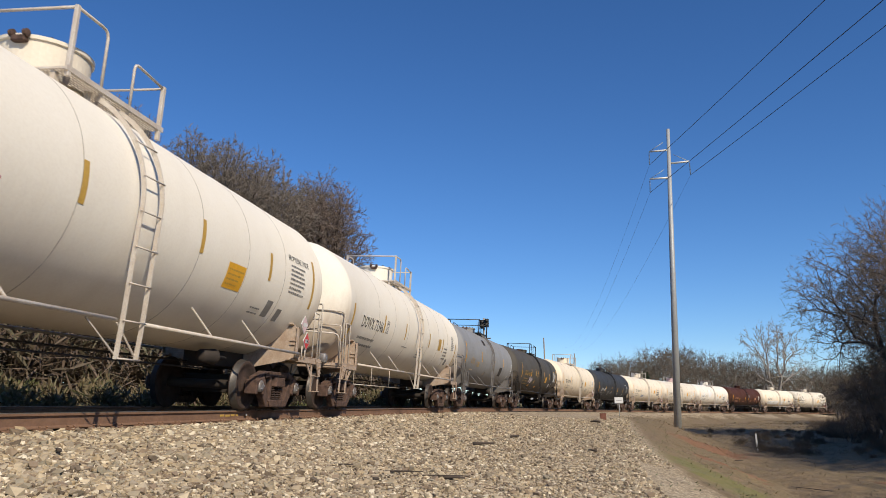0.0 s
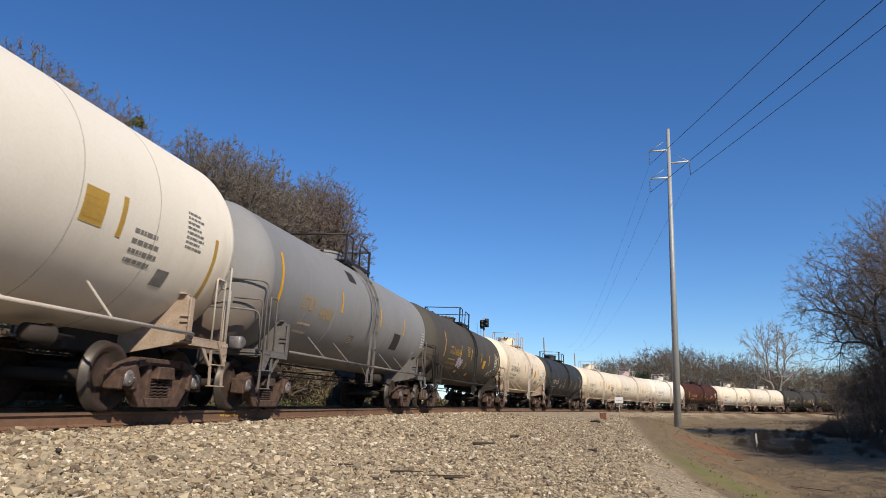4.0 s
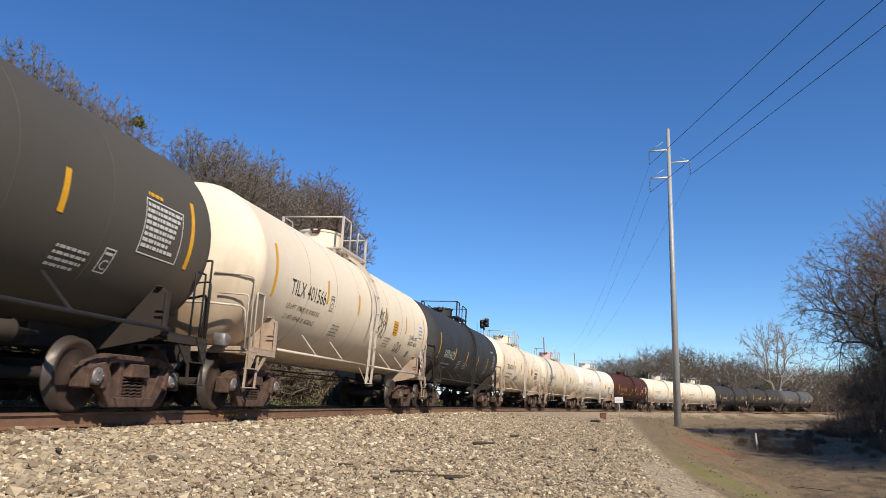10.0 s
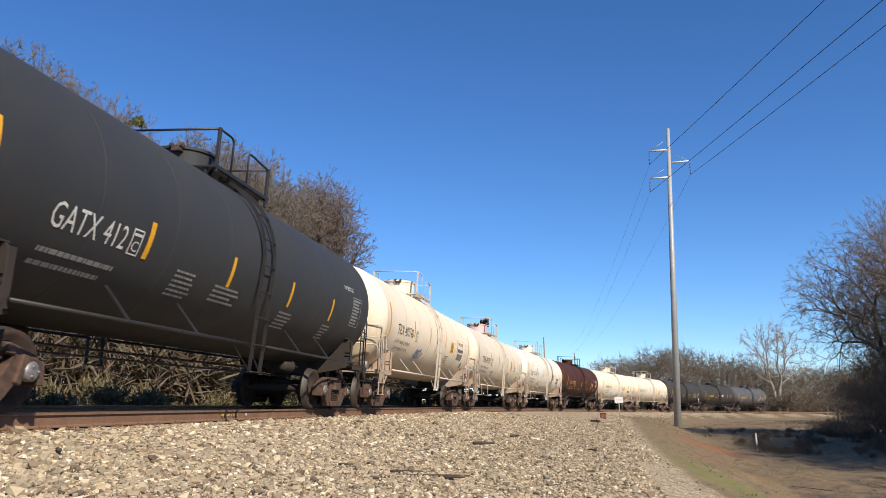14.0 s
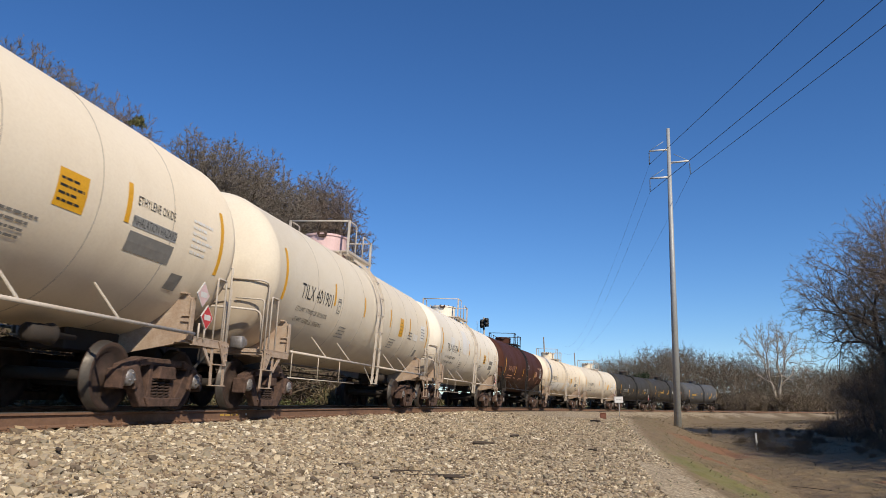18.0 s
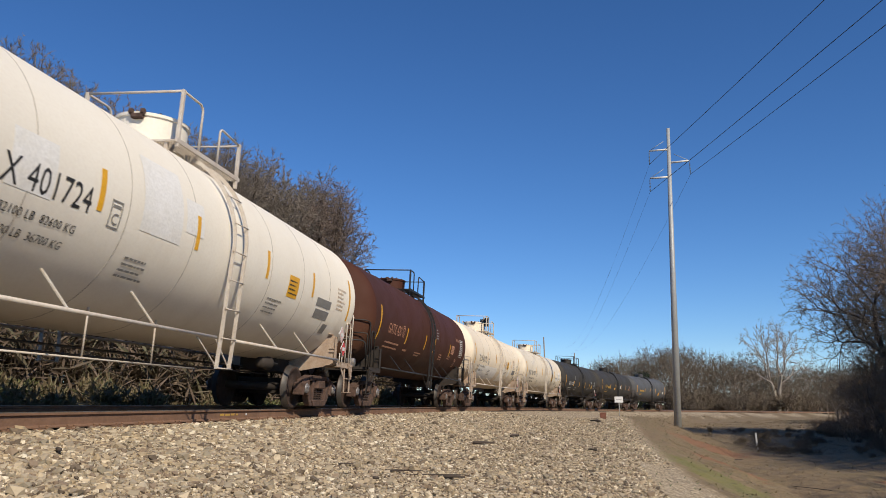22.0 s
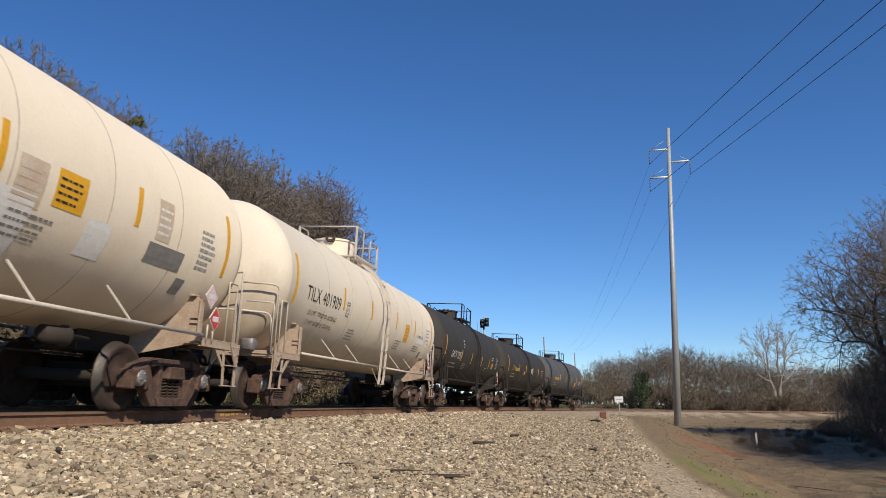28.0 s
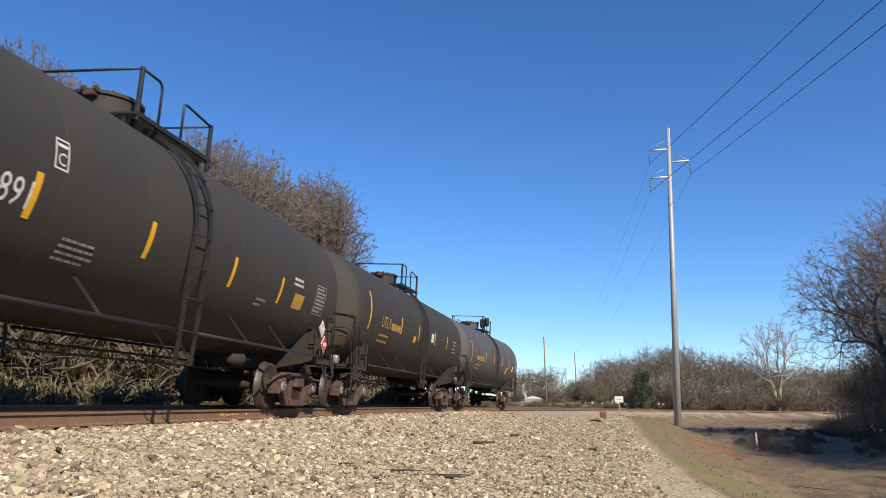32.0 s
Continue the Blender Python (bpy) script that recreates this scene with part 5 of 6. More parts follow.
def bare_tree(name, seed, height, label, twig="twig", bark_="bark", tips=2300, wide=0.36, low=0.2, thin=0.0095, spray=(9, 0.6), stems=1, lobes=16, lean=0.0):
    """A winter tree: trunk and limbs that divide into a crown of fine twigs, with a lobed outline."""
    rng = random.Random(seed)
    r = np.random.RandomState(seed)
    wood, twigs = Limbs(), Limbs()
    zc, rz, rx = height * (0.5 + low / 2), height * (0.5 - low / 2), height * wide
    c = r.normal(0, 1, (lobes, 3))
    c /= np.linalg.norm(c, axis=1)[:, None]
    c[:, 2] = np.abs(c[:, 2]) * np.where(np.arange(lobes) % 4 == 0, -0.8, 1.0)
    c *= r.uniform(0.42, 0.66, (lobes, 1))
    size = r.uniform(0.30, 0.44, lobes)
    w = r.choice(lobes, tips, p=size ** 2 / (size ** 2).sum())
    v = r.normal(0, 1, (tips, 3))
    v /= np.linalg.norm(v, axis=1)[:, None]
    p = (c[w] + v * (size[w] * r.uniform(0.12, 1.0, tips) ** 0.5)[:, None]) * (rx, rx, rz) + (lean * height, 0, zc)
    p[:, :2] *= rx / np.percentile(np.hypot(p[:, 0], p[:, 1]), 99)
    top_, bot_ = p[:, 2].max(), np.percentile(p[:, 2], 1)
    p[:, 2] = height * low + (p[:, 2] - bot_) * height * (1 - low) / (top_ - bot_)
    p[:, 2] = np.maximum(p[:, 2], height * low * 0.8)
    parts = r.randint(0, stems, tips)
    for k in range(stems):
        sub = p[parts == k] if stems > 1 else p
        if stems > 1:
            a = np.arctan2(p[:, 1], p[:, 0]) + 3.1416
            sub = p[(a * stems / 6.2833).astype(int) % stems == k]
        foot = Vector((rng.uniform(-0.05, 0.05), rng.uniform(-0.05, 0.05), -0.3))
        fork_z = height * (low * 0.9 + 0.06) * rng.uniform(0.85, 1.15)
        aim_ = Vector(sub.mean(0))
        top = Vector((foot.x + (aim_.x - foot.x) * 0.25, foot.y + (aim_.y - foot.y) * 0.25, fork_z))
        g = thin * 1.05 * len(sub) ** 0.45
        mid = foot.lerp(top, 0.5) + Vector((rng.gauss(0, 0.02), rng.gauss(0, 0.02), 0)) * height
        wood.limb([foot, foot.lerp(mid, 0.3), mid, top], [g * 1.7, g * 1.2, g * 1.08, g], 8)
        fork(rng, wood, twigs, top, (top - mid).normalized(), sub, thin, spray)
    tree = tagged(new(name), label, "tree", "winter trees")
    part("trunk", wood.mesh("trunk", M[bark_]), None, tree)
    part("crown", twigs.mesh("crown", M[twig]), None, tree)
    return tree


def clump_mesh(name, material, seed, n, rx, ry, rz, leaf, upright=0.3, hollow=0.5, slim=0.32):
    """Many small leaf blades in an uneven mass of several lobes."""
    rng = np.random.RandomState(seed)
    lobes = rng.normal(0, 0.42, (9, 3)) * (1, 1, 0.7)
    size = rng.uniform(0.35, 0.7, 9)
    k = rng.randint(0, 9, n)
    v = rng.normal(0, 1, (n, 3))
    v /= np.linalg.norm(v, axis=1)[:, None]
    p = lobes[k] + v * (size[k] * rng.uniform(hollow, 1.0, n) ** 0.6)[:, None]
    p *= (rx, ry, rz)
    p[:, 2] += rz * 0.9
    p[:, 2] = np.abs(p[:, 2])
    a = rng.normal(0, 1, (n, 3))
    a[:, 2] += upright * 3
    a /= np.linalg.norm(a, axis=1)[:, None]
    b = np.cross(a, rng.normal(0, 1, (n, 3)))
    b /= np.linalg.norm(b, axis=1)[:, None] + 1e-9
    ln, wd = leaf * rng.uniform(0.6, 1.5, n), leaf * slim * rng.uniform(0.6, 1.3, n)
    quads = np.stack([p - b * wd[:, None], p + a * ln[:, None] * 0.4 - b * wd[:, None] * 1.1, p + a * ln[:, None], p + a * ln[:, None] * 0.4 + b * wd[:, None] * 1.1], 1)
    me = bpy.data.meshes.new(name)
    me.from_pydata(quads.reshape(-1, 3).tolist(), [], np.arange(n * 4).reshape(n, 4).tolist())
    me.materials.append(material)
    return me


def put_tree(src, x, y, scale, turn, label=""):
    t = copy_thing(src, Matrix.LocRotScale((x, y, ground_z(x, y) - 0.1), Euler((0, 0, turn)), (scale, scale, scale)))
    if label:
        t["label"] = label
    return t


KINDS = [
    bare_tree("winter_tree", 11, 18.0, "tall bare winter tree with fine brown twigs", "twig", wide=0.25, low=0.34, thin=0.0105, spray=(17, 0.30), tips=3400, lobes=24),
    bare_tree("winter_tree", 23, 18.0, "bare winter tree with reddish budding twigs", "budtwig", wide=0.23, low=0.34, thin=0.0105, spray=(17, 0.30), stems=2, tips=3400, lobes=22),
    bare_tree("winter_tree", 37, 18.0, "spreading bare winter tree with grey-brown twigs", "twig", wide=0.27, low=0.34, thin=0.0105, spray=(17, 0.30), tips=3400, lobes=26),
    bare_tree("winter_tree", 51, 18.0, "many-stemmed bare tree behind the track", "twig", wide=0.24, low=0.34, thin=0.0105, spray=(17, 0.30), stems=3, tips=3400, lobes=22),
]
DIM = bare_tree("winter_tree", 88, 18.0, "large dark bare tree at the edge of the woods", "darktwig", "bark", 2700, 0.39, 0.2, 0.0095, (11, 0.32), 1, 34)
FAR = [
    bare_tree("winter_tree", 111, 18.0, "bare winter tree in the far woods", "fartwig", "farbark", 420, 0.40, 0.16, 0.021, (7, 0.9)),
    bare_tree("winter_tree", 123, 18.0, "bare many-stemmed tree with brown twigs in the far woods", "fartwig", "farbark", 420, 0.40, 0.12, 0.021, (7, 0.9), 3),
    bare_tree("winter_tree", 137, 18.0, "spreading bare winter tree in the far woods", "fartwig", "farbark", 420, 0.46, 0.14, 0.021, (7, 0.9), 2),
]
PALE = bare_tree("sycamore_tree", 64, 16.0, "bare sycamore with a pale trunk beyond the track", "paletwig", "palebark", 420, 0.44, 0.26, 0.024, (8, 0.7), 2, 18)
SHRUB = [bare_tree("winter_shrub", 200 + k, 4.0, "dark leafless shrub under the trees", "shrubtwig", "bark", 240, 0.62, 0.04, 0.0095, (9, 0.34), 5, 16) for k in range(2)]
FARSHRUB = [bare_tree("winter_shrub", 210 + k, 5.0, "brown leafless shrub at the edge of the far woods", "fartwig", "bark", 120, 0.62, 0.04, 0.022, (8, 0.7), 4, 12) for k in range(2)]
for o in SHRUB + FARSHRUB:
    o["category"], o["group"] = "shrub", "shrubs under the trees"
rng = random.Random(77)
def bearing(px, py):
    """Azimuth and slope of the line of sight that a point of the picture stands for."""
    u, v, p = (px - 784) / 1301, (441 - py) / 1301, radians(11.95)
    f = math.cos(p) - v * math.sin(p)
    return radians(-8.9) + math.atan2(u, f), (math.sin(p) + v * math.cos(p)) / math.hypot(u, f)


# the row behind the train: two groups with a gap of sky between them
ROW = [(585, 326, 62, 1), (545, 308, 66, 2), (490, 285, 60, 0), (430, 258, 57, 2), (388, 238, 54, 3), (440, 300, 70, 1), (520, 330, 72, 3),
       (196, 182, 52, 1), (150, 150, 54, 0), (100, 130, 50, 2), (40, 108, 49, 3), (-20, 90, 48, 0), (-90, 72, 47, 2)]
for px, py, r, k in ROW:
    az, rise = bearing(px, py)
    x, y = r * math.sin(az), r * math.cos(az)
    put_tree(KINDS[k], x, y, (rise * r + EYE[2] - ground_z(x, y) + 0.75) / 18.0, rng.uniform(0, 6.28))
# woods to the right, from beside the camera to the bend
WOODS = [(22.6, 55.6, 17.3, 9), (25.0, 52.0, 18.0, 9), (27.0, 58.5, 19.0, 9), (25.5, 62.5, 12.0, 9), (27.5, 50.0, 12.0, 9), (33, 57, 18, 0), (24.5, 43, 15, 9), (31, 46, 18, 0), (22.5, 33, 14, 9), (27, 36, 17, 2), (20.5, 24.0, 13, 3), (26, 27, 17, 0),
         (25.5, 34.5, 16, 9), (23.0, 38.0, 13, 9), (20.8, 34.0, 12, 9), (21.5, 29.5, 13, 9), (22.5, 24.5, 14, 9), (34, 32, 18, 1), (24, 16, 16, 2), (30, 20, 18, 0), (21, 8, 15, 1), (28, 9, 17, 3), (41, 73, 18, 0), (45, 62, 18, 1), (39, 50, 18, 3), (22.2, 36.5, 13, 9), (20.3, 30.5, 13.5, 9), (26.0, 45.0, 14, 9), (28.5, 50.5, 15, 9), (23.0, 41.0, 12, 9), (19.0, 26.5, 12, 9)]
for n_, (x, y, h, k) in enumerate(WOODS):
    put_tree(DIM if k == 9 else KINDS[k] if n_ < 10 else FAR[k % 3], x, y, h / 18.0, rng.uniform(0, 6.28))
def beyond(px, gap):
    """A distance on that bearing, gap metres past the track."""
    return float(np.interp(px, (1037, 1122, 1203, 1282, 1360, 1436, 1512, 1590), (79, 98, 117, 136, 155, 173, 192, 210))) + gap


# beyond the bend: woods behind the track, thinning towards the gap
for k in range(66):
    px = 1035 + 520 * (k + rng.uniform(-0.4, 0.4)) / 66
    r = max(rng.uniform(150, 185), beyond(px, rng.uniform(9, 36)))
    az = math.atan((px - 784) / 1330) - radians(8.9)
    h = np.interp(px, (1030, 1080, 1140, 1200, 1260, 1310, 1345, 1400, 1500), (8, 11.5, 12.5, 15, 13.5, 13, 11.5, 10.5, 10.5)) * rng.uniform(0.78, 1.05) * r / 168
    put_tree(FAR[rng.choice((0, 1, 2))], r * math.sin(az), r * math.cos(az), h / 18.0, rng.uniform(0, 6.28))
for k in range(26):
    px = 895 + 155 * k / 26
    r = rng.uniform(255, 290)
    az = math.atan((px - 784) / 1330) - radians(8.9)
    put_tree(FAR[rng.choice((0, 1, 2))], r * math.sin(az), r * math.cos(az), (16 if px < 985 else 11) * rng.uniform(0.75, 1.0) / 18.0, rng.uniform(0, 6.28))
# a nearer brake of small trees before the track's far end
for k in range(20):
    px, r = 1478 + 165 * k / 20 + rng.uniform(-5, 5), rng.uniform(95, 128)
    az = math.atan((px - 784) / 1330) - radians(8.9)
    put_tree(FAR[k % 3], r * math.sin(az), r * math.cos(az), np.interp(px, (1478, 1520, 1640), (6.0, 8.5, 10.0)) * rng.uniform(0.85, 1.1) / 18.0, rng.uniform(0, 6.28))
az = math.atan((1376 - 784) / 1330) - radians(8.9)
put_tree(PALE, 169 * math.sin(az), 169 * math.cos(az), 1.24, 1.0)
# the first-built trees stand in the woods too
for src, (x, y) in zip([DIM] + KINDS + FAR + [PALE] + SHRUB + FARSHRUB, ((36, 47), (-36, 42), (-38, 30), (46, 40), (44, 28), (-44, 36), (-40, 52), (52, 50), (90, 140), (26, 40), (28, 44), (60, 120), (64, 125))):
    src.location = (x, y, ground_z(x, y) - 0.1)

# a pine and mistletoe in the crowns
pine = tagged(new("pine_tree"), "small dark green pine at the edge of the woods", "tree", "winter trees")
part("trunk", tube(bmesh.new(), [(0, 0, -0.2), (0.1, 0, 4), (0, 0.1, 7.6)], [0.16, 0.1, 0.03], 7), M["bark"], pine)
part("crown", clump_mesh("crown", M["needles"], 5, 2600, 2.3, 2.3, 3.6, 0.34, 0.1, 0.2), None, pine)
az = math.atan((1140 - 784) / 1330) - radians(8.9)
pine.location = (143 * math.sin(az), 143 * math.cos(az), ground_z(143 * math.sin(az), 143 * math.cos(az)))
mist = tagged(new("mistletoe_clump", clump_mesh("mistletoe", M["mistletoe"], 9, 700, 0.55, 0.55, 0.45, 0.13, 0.0, 0.1)), "yellow-green mistletoe ball in a bare crown", "mistletoe")
mist.location = (-24.8, 38.7, 16.4)


# ---- undergrowth ----
def scatter_clumps(name, label, spots, meshes, group=""):
    for x, y, sc, k in spots:
        o = tagged(new(name, meshes[k % len(meshes)]), label, "bush", group)
        o.matrix_basis = Matrix.LocRotScale((x, y, ground_z(x, y) - 0.05), Euler((0, 0, rng.uniform(0, 6.28))), (sc, sc, sc * rng.uniform(0.8, 1.15)))


M["ivy"] = leaf_material("green_winter_leaves", (0.055, 0.07, 0.022), (0.10, 0.11, 0.035), (0.16, 0.15, 0.055))
SCRUB = [clump_mesh("scrub", M["scrub"], 20 + k, 2300, 1.3, 1.3, 0.85, 0.24, 0.4, 0.0, 0.11) for k in range(3)] + [clump_mesh("leafy_scrub", M["ivy"], 26 + k, 2000, 1.1, 1.1, 0.65, 0.12, 0.3, 0.0, 0.3) for k in range(2)]
DARK = [clump_mesh("dark_scrub", M["darkscrub"], 30 + k, 1500, 2.6, 2.6, 1.7, 0.7, 0.2, 0.0, 0.03) for k in range(3)]
spots = []
for k in range(150):
    s, lat = rng.uniform(0, 105), -rng.choice((3.9, 4.6, 5.6, 7.0, 8.5)) + rng.uniform(-0.5, 0.5)
    x, y = level(s, lat)
    spots.append((x, y, rng.uniform(0.55, 1.0), k))
scatter_clumps("scrub_bush", "dry brown winter scrub with some green leaves", spots, SCRUB, "scrub along the track")
for k in range(40):
    px = rng.uniform(1425, 1700)
    r = rng.uniform(52, 96)
    az = math.atan((px - 784) / 1330) - radians(8.9)
    put_tree(SHRUB[k % 2], r * math.sin(az), r * math.cos(az), np.interp(px, (1425, 1490, 1580), (0.26, 0.42, 0.8)) * rng.uniform(0.8, 1.2), rng.uniform(0, 6.28))
# understory added out of view on the right, to thicken the woods' shade
for k in range(22):
    put_tree(SHRUB[k % 2], rng.uniform(17, 32), rng.uniform(8, 44), rng.uniform(0.6, 1.2), rng.uniform(0, 6.28))
for x, y in ((21.5, 54.0), (23.0, 57.0), (24.0, 60.0), (25.5, 63.0), (22.8, 51.0), (26.0, 58.0), (24.5, 54.5), (27.0, 66.0), (28.5, 62.0)):
    put_tree(SHRUB[int(y) % 2], x, y, rng.uniform(1.3, 1.65), rng.uniform(0, 6.28))
# unseen shrubs, added just past the right edge of view to shade the low ground
for x, y in ((15.2, 26.5), (16.4, 29.5), (17.6, 32.5), (18.6, 35.0), (20.0, 38.5), (21.4, 41.5), (19.2, 31.0), (17.8, 27.5), (22.8, 44.5), (24.2, 47.5)):
    put_tree(SHRUB[int(x * 10) % 2], x, y, rng.uniform(1.0, 1.3), rng.uniform(0, 6.28))
for k in range(60):
    px = 1032 + 490 * k / 60 + rng.uniform(-6, 6)
    r = max(rng.uniform(142, 158), beyond(px, rng.uniform(6, 14)))
    az = math.atan((px - 784) / 1330) - radians(8.9)
    put_tree(FARSHRUB[k % 2], r * math.sin(az), r * math.cos(az), rng.uniform(0.6, 1.25), rng.uniform(0, 6.28))
spots = []
for k in range(40):
    px = rng.uniform(1030, 1520)
    r = max(rng.uniform(150, 175), beyond(px, rng.uniform(9, 26)))
    az = math.atan((px - 784) / 1330) - radians(8.9)
    spots.append((r * math.sin(az), r * math.cos(az), rng.uniform(0.9, 1.7), k))
for k in range(72):
    s, lat = 1 + 54 * k / 72 + rng.uniform(-1, 1), -rng.uniform(9.5, 16)
    x, y = level(s, lat)
    spots.append((x, y, rng.uniform(1.3, 1.9), k))
for k in range(16):
    px, r = rng.uniform(900, 1030), rng.uniform(225, 260)
    az = math.atan((px - 784) / 1330) - radians(8.9)
    spots.append((r * math.sin(az), r * math.cos(az), rng.uniform(1.0, 1.6), k))
weeds = []
for k in range(60):
    px, r = 1235 + 380 * rng.random() ** 0.8, rng.uniform(36, 66)
    az = math.atan((px - 784) / 1330) - radians(8.9)
    weeds.append((r * math.sin(az), r * math.cos(az), rng.uniform(0.10, 0.24), k))
scatter_clumps("weed_clump", "low brown dead weeds on the shaded low ground", weeds, DARK, "weeds on the low ground")
scatter_clumps("thicket", "brown winter thicket at the edge of the woods", spots, DARK, "thicket beyond the bend")


def blades(name, label, n, area, height, material, seed, keep=lambda x, y, s, lat: np.ones(len(x), bool)):
    """Thin upright blades over an area, one object."""
    r = np.random.RandomState(seed)
    x, y = r.uniform(area[0], area[1], n), r.uniform(area[2], area[3], n)
    s, lat = _place(x, y)
    ok = keep(x, y, s, lat)
    patch = waves(x, y, 3.5, seed) + 0.8 * waves(x, y, 0.9, seed + 1)
    ok &= r.uniform(-0.9, 0.9, n) < patch
    x, y = x[ok], y[ok]
    n = len(x)
    z = terrain(x, y) - 0.01
    a, lean = r.uniform(0, 6.28, n), r.uniform(0.1, 2.6, n) ** 1.3
    h = height * r.uniform(0.4, 1.4, n)
    w = (0.008 + 0.014 * r.uniform(0, 1, n)) * (1 + np.clip(np.hypot(x, y) - 40, 0, 80) / 30)
    b = a + 1.57
    p = np.stack([x, y, z], -1)
    side = np.stack([np.cos(b) * w, np.sin(b) * w, 0 * w], -1)
    tip = p + np.stack([np.cos(a) * h * lean, np.sin(a) * h * lean, h], -1)
    co = np.stack([p - side, p + side, tip], 1).reshape(-1, 3)
    me = bpy.data.meshes.new(name)
    me.from_pydata(co.tolist(), [], np.arange(n * 3).reshape(n, 3).tolist())
    me.materials.append(material)
    return tagged(new(name, me), label, "grass", "", "stuff")


blades("dry_grass", "dry straw-coloured grass on the low ground", 40000, (1.2, 22, 9, 48), 0.05, M["straw"], 3, lambda x, y, s, lat: lat > 9.6)
blades("bank_grass", "dry brown grass on the low ground and the far bank", 60000, (3, 40, 36, 130), 0.09, M["straw"], 12, lambda x, y, s, lat: lat > 4.0)
blades("green_grass", "sparse green grass on the bank", 6000, (0.0, 9, 8, 40), 0.04, M["green"], 6, lambda x, y, s, lat: (lat > 7.7) & (lat < 12))
blades("verge_grass", "tangled dry grass behind the track", 40000, (-22, 0, 4, 70), 0.26, M["verge"], 8, lambda x, y, s, lat: (lat < -2.9) & (lat > -8))


# ---- ballast stones: real stones on the near pad ----
def stones(name, label, n, s_range, lat_range, size, seed, material="stone"):
    r = np.random.RandomState(seed)
    s, lat = r.uniform(*s_range, n), r.uniform(*lat_range, n)
    th, cx, cy = np.interp(s, _s, _th), np.interp(s, _s, _x), np.interp(s, _s, _y)
    x, y = cx + np.cos(th) * lat, cy - np.sin(th) * lat
    ok = (np.abs(np.abs(lat) - 0.7535) > 0.11) & (y > 1.0)
    small = np.interp(lat + 0.5 * waves(x, y, 2.0, 17), (2.2, 3.8, 7.0), (1.0, 0.9, 0.68))
    ok &= r.uniform(0, 1, n) < np.interp(small, (0.68, 0.85, 1.0), (0.85, 1.0, 1.0))
    x, y, small = x[ok], y[ok], small[ok]
    n = len(x)
    base = np.array([(1, 1, 1), (-1, 1, 0.7), (1, -1, 0.8), (-1, -1, 1), (1, 0.2, -0.6), (-0.9, 0.1, -0.8), (0.1, -1.2, -0.4), (0.1, 1.2, -0.5)]) * (0.62, 0.62, 0.5)
    faces = np.array([(0, 1, 3), (0, 3, 2), (0, 2, 4), (0, 4, 7), (0, 7, 1), (1, 7, 5), (1, 5, 3), (3, 5, 6), (3, 6, 2), (2, 6, 4)])
    sz = size * small * np.exp(r.normal(0.06, 0.40, n))
    v = base[None] * (1 + r.uniform(-0.32, 0.32, (n, 8, 3))) * sz[:, None, None] * r.uniform(0.8, 1.2, (n, 1, 3))
    a, t = r.uniform(0, 6.28, n), r.uniform(-0.7, 0.7, n)
    ct, st = np.cos(t)[:, None], np.sin(t)[:, None]
    yv, zv = v[..., 1] * ct - v[..., 2] * st, v[..., 1] * st + v[..., 2] * ct
    ca, sa = np.cos(a)[:, None], np.sin(a)[:, None]
    xv, yv = v[..., 0] * ca - yv * sa, v[..., 0] * sa + yv * ca
    z = terrain(x, y) + sz * r.uniform(-0.05, 0.5, n)
    co = np.stack([xv + x[:, None], yv + y[:, None], zv + z[:, None]], -1).reshape(-1, 3)
    fa = (faces[None] + 8 * np.arange(n)[:, None, None]).reshape(-1, 3)
    me = bpy.data.meshes.new(name)
    me.vertices.add(len(co))
    me.vertices.foreach_set("co", co.ravel())
    me.loops.add(len(fa) * 3)
    me.loops.foreach_set("vertex_index", fa.ravel())
    me.polygons.add(len(fa))
    me.polygons.foreach_set("loop_start", np.arange(0, len(fa) * 3, 3))
    me.polygons.foreach_set("use_smooth", [False] * len(me.polygons))
    me.update(calc_edges=True)
    me.materials.append(M[material])
    return tagged(new(name, me), label, "ballast", "", "stuff")


def stone_material(name, grime):
    m, nt, bsdf, tc = begin(name, 0.9)
    geo = nt.nodes.new("ShaderNodeNewGeometry")
    c = ramp(nt, geo.outputs["Random Per Island"], [(0.0, (0.09, 0.065, 0.042)), (0.2, (0.26, 0.19, 0.125)), (0.32, (0.28, 0.245, 0.175)), (0.5, (0.43, 0.33, 0.20)), (0.72, (0.35, 0.295, 0.215)), (0.9, (0.58, 0.47, 0.31)), (1.0, (0.78, 0.70, 0.54))])
    fine = noise_of(nt, tc.outputs["Object"], 60, 4, 0.7)
    c = mixed(nt, span(nt, fine, 0.35, 0.7, 0.0, 0.28), c, (0.25, 0.21, 0.155))
    # brown grime of the crib, with the shade under the train put into its colour
    if grime:
        c = mixed(nt, span(nt, noise_of(nt, tc.outputs["Object"], 1.3, 4), 0.3, 0.7, grime - 0.15, grime + 0.1), c, (0.05, 0.036, 0.025))
    nt.links.new(c, bsdf.inputs["Base Color"])
    bumped(nt, bsdf, fine, 0.4, 0.006)
    return m


M["stone"] = stone_material("crushed_granite_ballast", 0.0)
M["crib_shade"] = stone_material("grimy_shaded_ballast", 0.7)
stones("ballast_near", "loose grey and tan crushed stone ballast", 128000, (1.5, 13), (0.9, 7.9), 0.0182, 1)
stones("ballast_mid", "loose grey and tan crushed stone ballast", 66000, (13, 38), (0.9, 8.5), 0.023, 2)
stones("ballast_crib", "crushed stone between the rails", 12000, (3, 30), (-2.6, 0.7), 0.03, 3, "crib_shade")


